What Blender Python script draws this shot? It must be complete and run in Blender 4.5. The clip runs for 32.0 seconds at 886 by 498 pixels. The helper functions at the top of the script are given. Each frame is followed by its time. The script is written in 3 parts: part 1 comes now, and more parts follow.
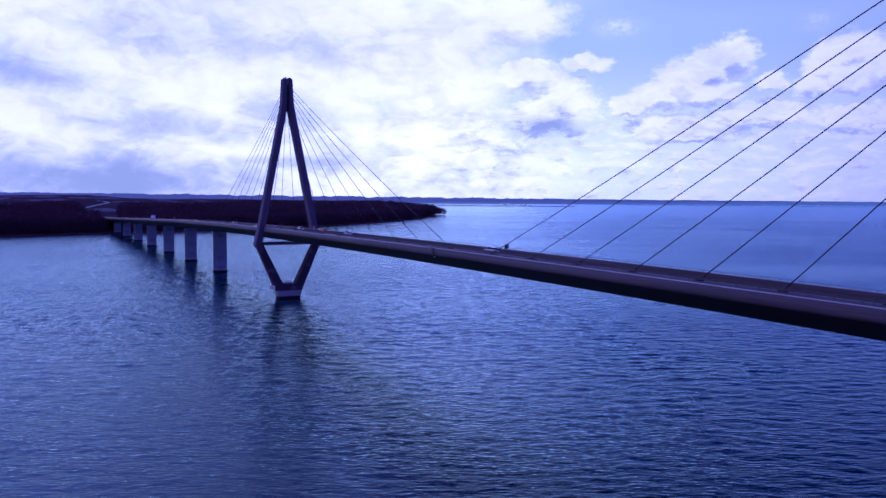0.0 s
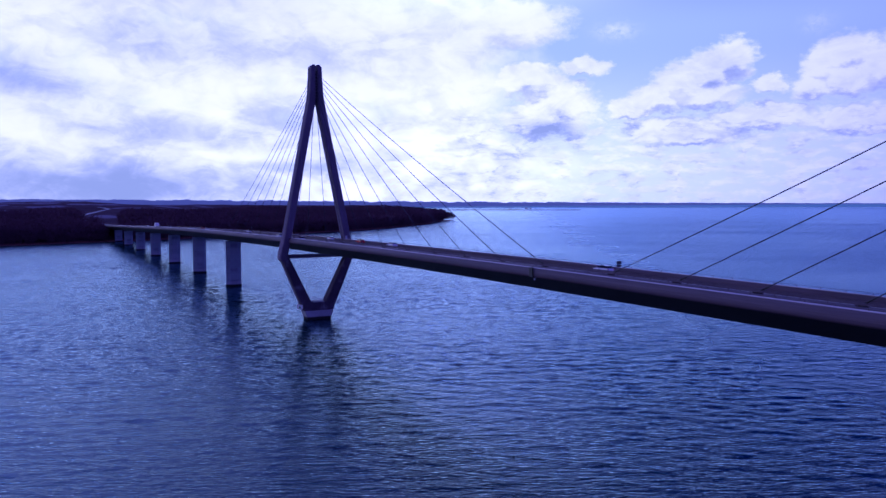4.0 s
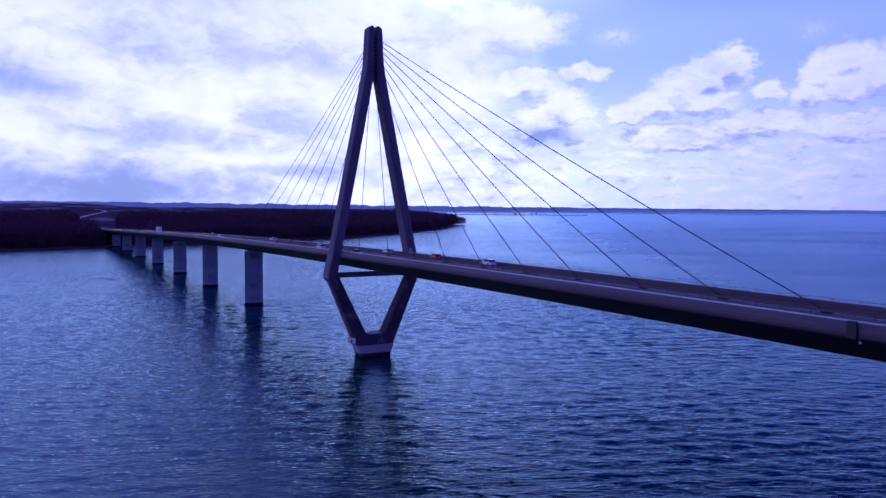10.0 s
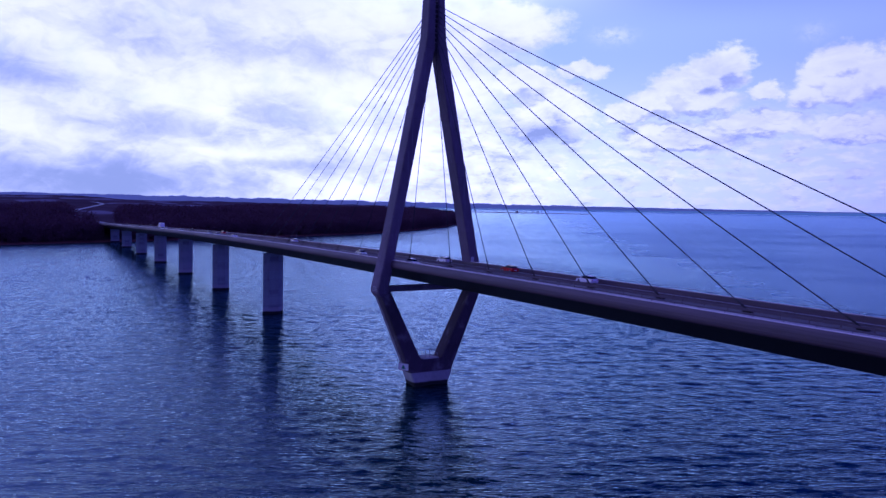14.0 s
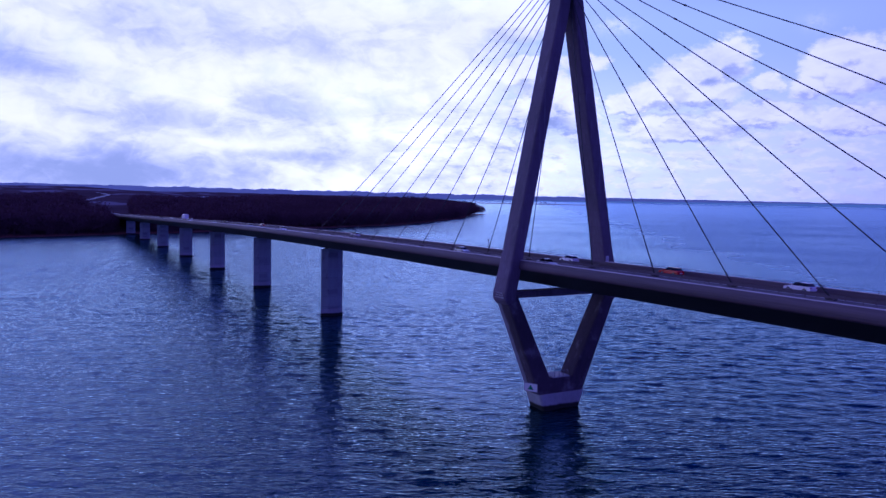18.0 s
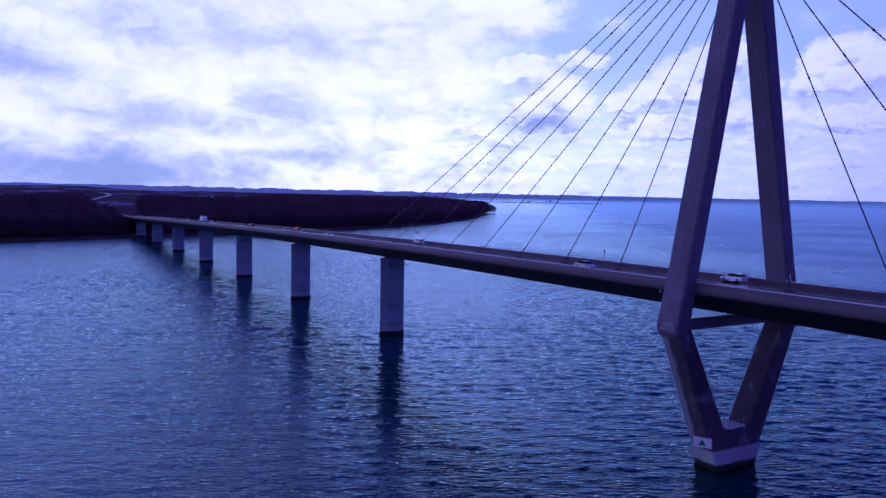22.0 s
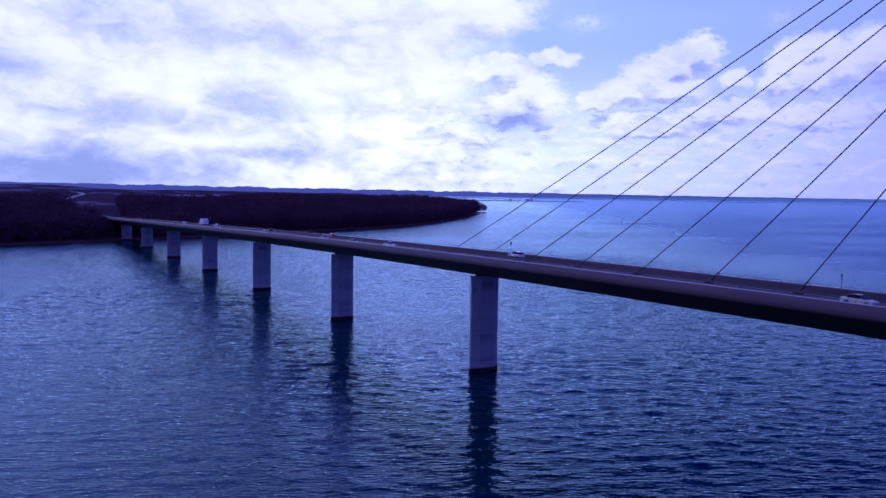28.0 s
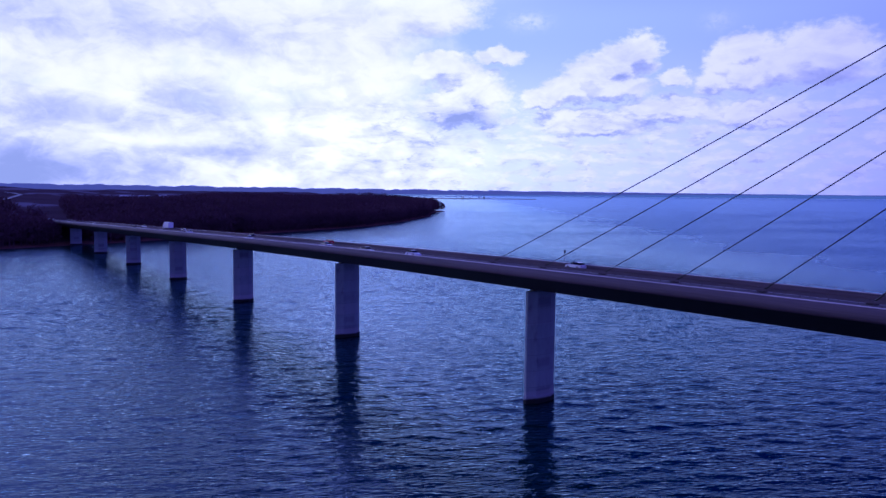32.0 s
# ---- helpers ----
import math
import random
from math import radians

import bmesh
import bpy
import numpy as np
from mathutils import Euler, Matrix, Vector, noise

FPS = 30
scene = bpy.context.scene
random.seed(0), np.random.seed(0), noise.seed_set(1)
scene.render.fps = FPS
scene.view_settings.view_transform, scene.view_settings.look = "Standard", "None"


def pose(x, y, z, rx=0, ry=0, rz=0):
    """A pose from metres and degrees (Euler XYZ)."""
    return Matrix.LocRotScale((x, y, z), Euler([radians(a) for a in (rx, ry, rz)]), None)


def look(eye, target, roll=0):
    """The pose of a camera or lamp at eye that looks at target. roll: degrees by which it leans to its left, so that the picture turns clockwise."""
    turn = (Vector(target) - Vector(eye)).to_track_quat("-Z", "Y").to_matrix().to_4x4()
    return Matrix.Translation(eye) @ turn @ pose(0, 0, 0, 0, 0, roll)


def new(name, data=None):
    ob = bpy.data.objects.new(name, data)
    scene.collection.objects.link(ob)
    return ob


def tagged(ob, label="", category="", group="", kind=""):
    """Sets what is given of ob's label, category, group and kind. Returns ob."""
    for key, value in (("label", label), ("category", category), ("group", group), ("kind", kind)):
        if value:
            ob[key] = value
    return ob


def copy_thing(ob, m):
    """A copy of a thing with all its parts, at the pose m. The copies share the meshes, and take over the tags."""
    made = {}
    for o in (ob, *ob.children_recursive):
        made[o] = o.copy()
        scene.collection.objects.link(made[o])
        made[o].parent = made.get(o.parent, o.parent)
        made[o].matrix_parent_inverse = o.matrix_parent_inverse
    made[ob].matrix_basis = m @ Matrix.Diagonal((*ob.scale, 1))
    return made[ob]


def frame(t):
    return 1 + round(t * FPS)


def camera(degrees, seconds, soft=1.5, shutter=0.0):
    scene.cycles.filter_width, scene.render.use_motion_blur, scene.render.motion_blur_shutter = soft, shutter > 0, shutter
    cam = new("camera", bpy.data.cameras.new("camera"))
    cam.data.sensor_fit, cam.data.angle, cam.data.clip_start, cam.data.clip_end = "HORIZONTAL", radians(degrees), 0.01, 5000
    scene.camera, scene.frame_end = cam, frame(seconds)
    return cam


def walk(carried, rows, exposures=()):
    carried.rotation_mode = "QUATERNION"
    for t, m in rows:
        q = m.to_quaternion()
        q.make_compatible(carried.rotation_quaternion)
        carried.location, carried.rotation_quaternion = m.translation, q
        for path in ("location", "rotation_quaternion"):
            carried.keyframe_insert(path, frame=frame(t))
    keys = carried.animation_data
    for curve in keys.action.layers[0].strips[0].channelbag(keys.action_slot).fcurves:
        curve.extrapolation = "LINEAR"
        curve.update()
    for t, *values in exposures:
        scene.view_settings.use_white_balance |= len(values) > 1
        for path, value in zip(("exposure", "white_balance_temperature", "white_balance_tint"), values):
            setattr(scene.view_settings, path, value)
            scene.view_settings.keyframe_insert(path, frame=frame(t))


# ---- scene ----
# ---- camera ----
cam = camera(60.0, 32.0)
PATH = [
    (0, (-97.80, -306.25, 42.04), (-49.18, -219.13, 35.23), 0.36),
    (0.5, (-97.42, -300.55, 42.00), (-48.83, -213.41, 35.25), 0.31),
    (1, (-97.02, -294.83, 41.95), (-48.46, -207.67, 35.28), 0.26),
    (1.5, (-96.57, -289.12, 41.93), (-48.03, -201.94, 35.35), 0.20),
    (2, (-96.08, -283.39, 41.94), (-47.53, -196.21, 35.46), 0.14),
    (2.5, (-95.53, -277.68, 42.01), (-46.97, -190.49, 35.59), 0.10),
    (3, (-94.95, -271.95, 42.10), (-46.39, -184.77, 35.75), 0.06),
    (3.5, (-94.33, -266.23, 42.11), (-45.74, -179.06, 35.79), 0.02),
    (4, (-93.71, -260.49, 42.04), (-45.09, -173.33, 35.77), -0.02),
    (4.5, (-93.12, -254.75, 41.91), (-44.47, -167.60, 35.70), -0.06),
    (5, (-92.56, -249.00, 41.77), (-43.89, -161.87, 35.61), -0.09),
    (5.5, (-92.07, -243.25, 41.65), (-43.37, -156.12, 35.54), -0.10),
    (6, (-91.66, -237.50, 41.57), (-42.96, -150.36, 35.52), -0.11),
    (6.5, (-91.26, -231.76, 41.49), (-42.56, -144.63, 35.47), -0.10),
    (7, (-90.84, -226.05, 41.41), (-42.13, -138.92, 35.40), -0.07),
    (7.5, (-90.35, -220.39, 41.40), (-41.62, -133.28, 35.44), -0.02),
    (8, (-89.78, -214.83, 41.40), (-41.02, -127.72, 35.49), 0.06),
    (8.5, (-89.09, -209.38, 41.42), (-40.30, -122.29, 35.56), 0.15),
    (9, (-88.31, -203.97, 41.45), (-39.49, -116.89, 35.65), 0.23),
    (9.5, (-87.40, -198.68, 41.47), (-38.56, -111.61, 35.74), 0.30),
    (10, (-86.46, -193.40, 41.52), (-37.58, -106.34, 35.83), 0.37),
    (10.5, (-85.47, -188.24, 41.63), (-36.53, -101.22, 35.96), 0.45),
    (11, (-84.51, -183.23, 41.74), (-35.51, -96.24, 36.12), 0.52),
    (11.5, (-83.68, -178.39, 41.90), (-34.66, -91.40, 36.35), 0.58),
    (12, (-83.19, -173.67, 42.05), (-34.16, -86.69, 36.51), 0.65),
    (12.5, (-82.98, -169.10, 42.17), (-33.90, -82.16, 36.56), 0.76),
    (13, (-83.30, -164.62, 42.29), (-34.14, -77.72, 36.53), 0.88),
    (13.5, (-83.90, -160.14, 42.35), (-34.67, -73.31, 36.42), 1.00),
    (14, (-84.72, -155.64, 42.31), (-35.44, -68.84, 36.18), 1.11),
    (14.5, (-85.63, -151.10, 42.22), (-36.31, -64.34, 35.90), 1.20),
    (15, (-86.65, -146.50, 42.07), (-37.32, -59.76, 35.55), 1.24),
    (15.5, (-87.72, -141.85, 41.88), (-38.42, -55.11, 35.17), 1.27),
    (16, (-88.82, -137.15, 41.68), (-39.56, -50.40, 34.80), 1.27),
    (16.5, (-89.92, -132.42, 41.50), (-40.70, -45.65, 34.47), 1.25),
    (17, (-90.98, -127.65, 41.38), (-41.79, -40.87, 34.24), 1.21),
    (17.5, (-91.96, -122.86, 41.34), (-42.77, -36.10, 34.13), 1.17),
    (18, (-92.86, -118.09, 41.30), (-43.66, -31.33, 34.02), 1.13),
    (18.5, (-93.68, -113.33, 41.27), (-44.47, -26.58, 33.90), 1.09),
    (19, (-94.43, -108.57, 41.25), (-45.21, -21.83, 33.84), 1.06),
    (19.5, (-95.06, -103.83, 41.27), (-45.81, -17.12, 33.81), 1.06),
    (20, (-95.63, -99.05, 41.29), (-46.36, -12.36, 33.80), 1.06),
    (20.5, (-96.11, -94.25, 41.33), (-46.81, -7.58, 33.83), 1.06),
    (21, (-96.51, -89.44, 41.38), (-47.19, -2.77, 33.87), 1.05),
    (21.5, (-96.78, -84.69, 41.47), (-47.46, 1.97, 33.99), 1.03),
    (22, (-96.98, -79.99, 41.60), (-47.67, 6.68, 34.15), 1.00),
    (22.5, (-97.17, -75.31, 41.71), (-47.86, 11.37, 34.26), 0.96),
    (23, (-97.41, -70.65, 41.81), (-48.12, 16.04, 34.36), 0.90),
    (23.5, (-97.67, -66.12, 41.82), (-48.37, 20.56, 34.36), 0.83),
    (24, (-98.01, -61.57, 41.75), (-48.69, 25.10, 34.30), 0.76),
    (24.5, (-98.37, -57.01, 41.65), (-49.03, 29.65, 34.18), 0.74),
    (25, (-98.77, -52.41, 41.59), (-49.40, 34.23, 34.13), 0.74),
    (25.5, (-99.16, -47.80, 41.62), (-49.72, 38.81, 34.18), 0.77),
    (26, (-99.53, -43.17, 41.68), (-49.90, 43.32, 34.22), 0.81),
    (26.5, (-99.89, -38.57, 41.75), (-49.95, 47.74, 34.25), 0.85),
    (27, (-100.23, -34.01, 41.81), (-49.89, 52.07, 34.25), 0.88),
    (27.5, (-100.52, -29.51, 41.83), (-49.70, 56.27, 34.22), 0.89),
    (28, (-100.78, -25.12, 41.79), (-48.52, 59.80, 34.14), 0.88),
    (28.5, (-101.03, -20.77, 41.75), (-47.38, 63.28, 34.09), 0.86),
    (29, (-101.34, -16.39, 41.76), (-46.75, 67.05, 34.11), 0.83),
    (29.5, (-101.66, -12.07, 41.80), (-46.43, 70.94, 34.11), 0.79),
    (30, (-101.98, -7.80, 41.89), (-46.22, 74.84, 34.17), 0.75),
    (30.5, (-102.32, -3.59, 41.98), (-46.09, 78.74, 34.21), 0.71),
    (31, (-102.73, 0.58, 42.06), (-46.18, 82.69, 34.25), 0.66),
    (31.5, (-103.16, 4.66, 42.09), (-46.34, 86.58, 34.26), 0.60),
    (32, (-103.51, 8.61, 42.12), (-45.56, 89.73, 34.29), 0.55),
]
walk(cam, [(t, look(e, g, r)) for t, e, g, r in PATH], exposures=[(0.0, 0.0, 4000, 62), (32.0, 0.0, 4000, 62)])


# ---- small node language ----
class E:
    """A value in a node tree that can be added, multiplied and so on."""
    tree = None

    def __init__(self, s):
        self.s = s

    @staticmethod
    def op(kind, *args):
        n = E.tree.nodes.new("ShaderNodeMath")
        n.operation = kind
        for i, a in enumerate(args):
            if isinstance(a, E):
                E.tree.links.new(a.s, n.inputs[i])
            else:
                n.inputs[i].default_value = a
        return E(n.outputs[0])

    def __add__(self, o): return E.op("ADD", self, o)
    def __radd__(self, o): return E.op("ADD", o, self)
    def __sub__(self, o): return E.op("SUBTRACT", self, o)
    def __rsub__(self, o): return E.op("SUBTRACT", o, self)
    def __mul__(self, o): return E.op("MULTIPLY", self, o)
    def __rmul__(self, o): return E.op("MULTIPLY", o, self)
    def __truediv__(self, o): return E.op("DIVIDE", self, o)


def ramp(v, a, b, lo=0.0, hi=1.0):
    n = E.tree.nodes.new("ShaderNodeMapRange")
    n.interpolation_type = "SMOOTHSTEP"
    E.tree.links.new(v.s, n.inputs["Value"])
    for k, x in (("From Min", a), ("From Max", b), ("To Min", lo), ("To Max", hi)):
        n.inputs[k].default_value = x
    return E(n.outputs[0])


def vector(x, y, z=0.0):
    n = E.tree.nodes.new("ShaderNodeCombineXYZ")
    for i, a in enumerate((x, y, z)):
        if isinstance(a, E):
            E.tree.links.new(a.s, n.inputs[i])
        else:
            n.inputs[i].default_value = a
    return E(n.outputs[0])


def fbm(v, scale, detail=4.0, rough=0.55, warp=0.0):
    n = E.tree.nodes.new("ShaderNodeTexNoise")
    E.tree.links.new(v.s, n.inputs["Vector"])
    n.inputs["Scale"].default_value = scale
    n.inputs["Detail"].default_value = detail
    n.inputs["Roughness"].default_value = rough
    n.inputs["Distortion"].default_value = warp
    return E(n.outputs[0])


def mix(f, a, b):
    n = E.tree.nodes.new("ShaderNodeMix")
    n.data_type = "RGBA"
    for s, v in ((n.inputs[0], f), (n.inputs[6], a), (n.inputs[7], b)):
        if isinstance(v, E):
            E.tree.links.new(v.s, s)
        elif isinstance(v, (int, float)):
            s.default_value = v
        else:
            s.default_value = (*v, 1)
    return E(n.outputs[2])


def coords(kind="Object"):
    n = E.tree.nodes.new("ShaderNodeTexCoord")
    return E(n.outputs[kind])


def split(v):
    n = E.tree.nodes.new("ShaderNodeSeparateXYZ")
    E.tree.links.new(v.s, n.inputs[0])
    return [E(o) for o in n.outputs]


def scaled(c, f):
    n = E.tree.nodes.new("ShaderNodeVectorMath")
    n.operation = "SCALE"
    E.tree.links.new(c.s, n.inputs[0])
    E.tree.links.new(f.s, n.inputs["Scale"])
    return E(n.outputs[0])


def bump(height, strength, distance):
    n = E.tree.nodes.new("ShaderNodeBump")
    n.inputs["Strength"].default_value = strength
    n.inputs["Distance"].default_value = distance
    E.tree.links.new(height.s, n.inputs["Height"])
    return E(n.outputs[0])


# ---- world, sun ----
SUN_AZ, SUN_EL = radians(-14), radians(40)
world = bpy.data.worlds.new("world")
scene.world = world
world.use_nodes = True
E.tree = world.node_tree
E.tree.nodes.clear()
sky = E.tree.nodes.new("ShaderNodeTexSky")
sky.sky_type = "NISHITA"
sky.sun_disc = False
sky.sun_elevation, sky.sun_rotation = SUN_EL, SUN_AZ
sky_n = E.tree.nodes.new("ShaderNodeVectorMath")
sky_n.operation = "SCALE"
E.tree.links.new(sky.outputs[0], sky_n.inputs[0])
sky_n.inputs["Scale"].default_value = 0.06
way = coords("Generated")
wx, wy, wz = split(way)
az = E.op("ARCTAN2", wx, wy) * 57.2958
el = E.op("ARCSINE", wz) * 57.2958


def blob(a, e, ra, re):
    """A soft spot on the sky at azimuth a, elevation e."""
    p, q = (az - a) / ra, (el - e) / re
    return E.op("EXPONENT", -1.0 * (p * p + q * q))


def low(e):
    """Elevation drawn out towards the horizon, where clouds crowd together."""
    return E.op("LOGARITHM", E.op("MAXIMUM", e, 0.0) + 2.0, 2.71828) * 4.2


def density(e):
    """How thick the clouds are at elevation e."""
    v = low(e)
    n = fbm(vector(az * 0.12, v * 0.42), 1.0, 6.0, 0.52, 0.3) * 0.62 + fbm(vector(az * 0.40 + 3.1, v * 0.95), 1.0, 6.0, 0.55, 0.4) * 0.38
    return n


# heap clouds over the open sea, smaller ones low down, and a broad veil over the land
HEAPS = ((49.6, 9.7, 1.53, 1.32), (48.1, 9.0, 1.89, 1.44), (46.4, 8.3, 2.12, 1.44), (44.7, 7.3, 2.01, 1.15), (42.6, 6.6, 1.77, 0.92), (47.4, 7.4, 3.07, 1.03),
         (56.8, 9.6, 1.89, 1.26), (55.3, 8.9, 1.65, 1.26), (58.4, 8.6, 2.36, 1.49), (54.5, 7.7, 1.42, 1.03), (56.6, 7.9, 2.6, 1.15), (61.4, 9.0, 3.54, 2.07),
         (51.9, 7.8, 1.06, 0.75), (39.6, 9.6, 1.65, 0.69), (35.4, 8.8, 2.95, 1.26), (37.7, 7.0, 2.71, 1.61), (33.8, 12.7, 4.48, 1.84), (36.4, 5.9, 4.01, 1.26),
         (51.5, 5.8, 3.54, 0.92), (57.5, 5.4, 4.01, 0.92), (46.6, 4.8, 4.48, 1.03))
edge_a = (fbm(vector(az * 0.55, el * 1.0), 1.0, 6.0, 0.55) - 0.5) * 3.4
edge_e = (fbm(vector(az * 0.55 + 9.0, el * 1.0 + 4.0), 1.0, 6.0, 0.55) - 0.5) * 2.2


def heaps(lift):
    """How deep inside a heap cloud the sky lies, lift degrees higher up."""
    best = None
    for a, e, ra, re in HEAPS:
        p, q = (az + edge_a - a) / ra, (el + edge_e + (lift - e)) / re
        f = 1.0 - E.op("SQRT", p * p + q * q)
        best = f if best is None else E.op("MAXIMUM", best, f)
    return best


curl = (fbm(vector(az * 1.9 + 5.0, el * 2.4), 1.0, 6.0, 0.62, 0.5) - 0.5) * 0.45
heap = heaps(0.0) + curl
wisp = (0.6 * blob(41.6, 12.0, 1.3, 0.55) + 0.35 * blob(54.8, 11.6, 0.9, 0.6)) * ramp(curl, -0.12, 0.10)
veil = ramp(az, 41.0, 28.0) * 0.36 + ramp(el, 6.5, 3.0) * 0.22
here = density(el) + veil
small = fbm(vector(az * 0.62 + 2.0, el * 1.5), 1.0, 6.0, 0.55, 0.2)
above = fbm(vector(az * 0.62 + 2.0, (el + 0.4) * 1.5), 1.0, 6.0, 0.55, 0.2)
puffs = ramp(small, 0.40, 0.62) * ramp(el, 7.2, 5.6) * ramp(az, 24.0, 34.0)
veiled = ramp(here, 0.50, 0.86) * ramp(az + edge_a * 2.5, 42.0, 33.0)
cloud = E.op("MAXIMUM", E.op("MAXIMUM", veiled, puffs * 0.9), E.op("MAXIMUM", ramp(heap, -0.24, 0.30), wisp))
under = ramp(heaps(1.0) + curl - heap, -0.10, 0.70) * ramp(heap, -0.2, 0.15) * ramp(az, 30.0, 37.0) + ramp(above - small, -0.03, 0.12) * puffs * 0.7
grey = 0.9 * blob(0.8, 7.9, 5.0, 1.5) + 0.35 * blob(8.0, 11.2, 6.0, 1.4) + 0.55 * blob(16.8, 10.4, 6.0, 1.2) + 0.55 * blob(17.2, 6.0, 3.5, 1.5)
grey = grey + 0.5 * blob(7.5, 4.8, 5.0, 1.0) + 1.25 * blob(4.0, 1.0, 15.0, 2.1) + 0.35 * blob(20.0, 2.6, 5.0, 0.6) + 0.5 * blob(37.0, 5.3, 1.9, 0.4) + 0.25 * blob(24.5, 8.2, 3.5, 1.0)
grey = grey - 0.55 * blob(13.1, 6.0, 1.3, 0.7) - 0.35 * blob(4.8, 9.0, 2.5, 1.0) - 0.5 * blob(14.5, 3.2, 3.5, 0.5) - 0.25 * blob(10.5, 7.5, 2.0, 1.0) - 0.3 * blob(21.0, 7.4, 2.0, 1.0)
soft_n = fbm(vector(az * 0.15 + 7.3, el * 0.30), 1.0, 6.0, 0.55, 0.35)
streak = ramp(fbm(vector(az * 0.26 + 1.7, el * 0.95), 1.0, 5.0, 0.55, 0.6), 0.45, 0.70) * ramp(el, 7.0, 4.5) * ramp(el, 0.4, 1.6) * ramp(az, 16.0, 30.0, 0.3, 1.0)
fine_n = fbm(vector(az * 0.5 + 2.2, el * 0.8), 1.0, 6.0, 0.6, 0.5)
billow = ramp(fbm(vector(az * 0.27 + 4.1, el * 0.50), 1.0, 7.0, 0.58, 0.9), 0.40, 0.60)
shade = ramp(grey * 0.66 + (soft_n - 0.5) * 1.1 + (fine_n - 0.5) * 0.7 + (billow - 0.5) * 0.20 + under * 0.66 + streak * 0.30, -0.30, 1.05)
white = mix(shade, (1.14, 0.98, 0.54), (0.39, 0.395, 0.27))
blue = mix(0.8, E(sky_n.outputs[0]), (0.58, 0.62, 0.39))
blue = mix(ramp(el, 11.0, 2.0), blue, (0.88, 0.83, 0.46))
lit = mix(cloud, blue, white)
glare = 1.0 + 0.25 * blob(28, 2.5, 20, 5.0) * (1.0 - shade)
# the sky dims away from the hidden sun; overhead and behind it is deep blue
sx, sy, sz = math.sin(SUN_AZ) * math.cos(SUN_EL), math.cos(SUN_AZ) * math.cos(SUN_EL), math.sin(SUN_EL)
near = wx * sx + wy * sy + wz * sz
# unseen dark sky and bright patch, added to shade and brighten the water
top = mix(ramp(az, 0.0, 45.0), (0.075, 0.060, 0.135), (0.007, 0.024, 0.16))
top = mix(blob(29.5, 14.0, 11.0, 9.5) * 0.97, top, (1.85, 1.68, 1.50))
lit = mix(ramp(el, 11.8, 19.5), scaled(lit, glare), top)
lit = mix(ramp(near, 0.62, -0.2), lit, (0.155, 0.115, 0.23))
sea_far = mix(ramp(wz, -0.0040, -0.0028), (0.09, 0.13, 0.155), lit)
back = E.tree.nodes.new("ShaderNodeBackground")
E.tree.links.new(sea_far.s, back.inputs[0])
back.inputs[1].default_value = 1.0
wout = E.tree.nodes.new("ShaderNodeOutputWorld")
E.tree.links.new(back.outputs[0], wout.inputs[0])

sun = new("sun", bpy.data.lights.new("sun", "SUN"))
sun.data.energy, sun.data.angle, sun.data.color = 0.4, radians(50), (1.0, 0.95, 0.90)
sun.matrix_world = look((0, 0, 300), (-300 * math.sin(SUN_AZ) * math.cos(SUN_EL), -300 * math.cos(SUN_AZ) * math.cos(SUN_EL), 300 - 300 * math.sin(SUN_EL)))


# ---- materials ----
def material(name, base, rough=0.6, metal=0.0, spot=None, scale=1.0, grain=0.0, bump_by=0.0, stretch=(1, 1, 1), extra=None, gloss=0.5):
    """base, mixed with the colour spot by noise at two sizes; grain: relief."""
    m = bpy.data.materials.new(name)
    m.use_nodes = True
    E.tree = m.node_tree
    b = E.tree.nodes["Principled BSDF"]
    b.inputs["Roughness"].default_value = rough
    b.inputs["Metallic"].default_value = metal
    b.inputs["Specular IOR Level"].default_value = gloss
    c = coords()
    x, y, z = split(c)
    c = vector(x * stretch[0], y * stretch[1], z * stretch[2])
    if spot:
        f = ramp(fbm(c, 0.35 * scale, 4.0, 0.6), 0.35, 0.7) * 0.6 + ramp(fbm(c, 3.0 * scale, 6.0, 0.65), 0.4, 0.75) * 0.4
        col = mix(f, base, spot)
        if extra:
            col = extra(col, x, y, z)
        E.tree.links.new(col.s, b.inputs["Base Color"])
    else:
        b.inputs["Base Color"].default_value = (*base, 1)
    if bump_by:
        E.tree.links.new(bump(fbm(c, 6.0 * scale, 6.0, 0.7), 0.6, bump_by).s, b.inputs["Normal"])
    return m


def tide(col, x, y, z):
    """Weed and wet from the sea, up to a little over the water."""
    edge = fbm(vector(x, y), 0.6, 4.0) * 0.8
    return mix(ramp(z + edge, 1.6, 1.1), col, (0.012, 0.015, 0.012))


def lifts(col, x, y, z):
    """The pours of the concrete, one over the other, and the water stains that run down it."""
    band = fbm(vector(x * 0.02, y * 0.02, E.op("FLOOR", z / 3.2) * 7.7), 1.0, 1.0)
    seam = ramp(E.op("ABSOLUTE", E.op("FRACT", z / 3.2) - 0.5), 0.485, 0.497)
    blot = ramp(fbm(vector(x * 0.45, y * 0.45, z * 0.22), 1.0, 4.0, 0.6), 0.56, 0.74)
    run = ramp(fbm(vector(x * 2.2, y * 2.2, z * 0.06), 1.0, 4.0, 0.6), 0.55, 0.75)
    col = mix(ramp(band, 0.35, 0.65) * 0.30, col, (0.12, 0.11, 0.125))
    col = mix(blot * 0.45, col, (0.09, 0.08, 0.095))
    col = mix(run * 0.25, col, (0.42, 0.41, 0.44))
    return mix(seam * 0.5, col, (0.08, 0.075, 0.085))


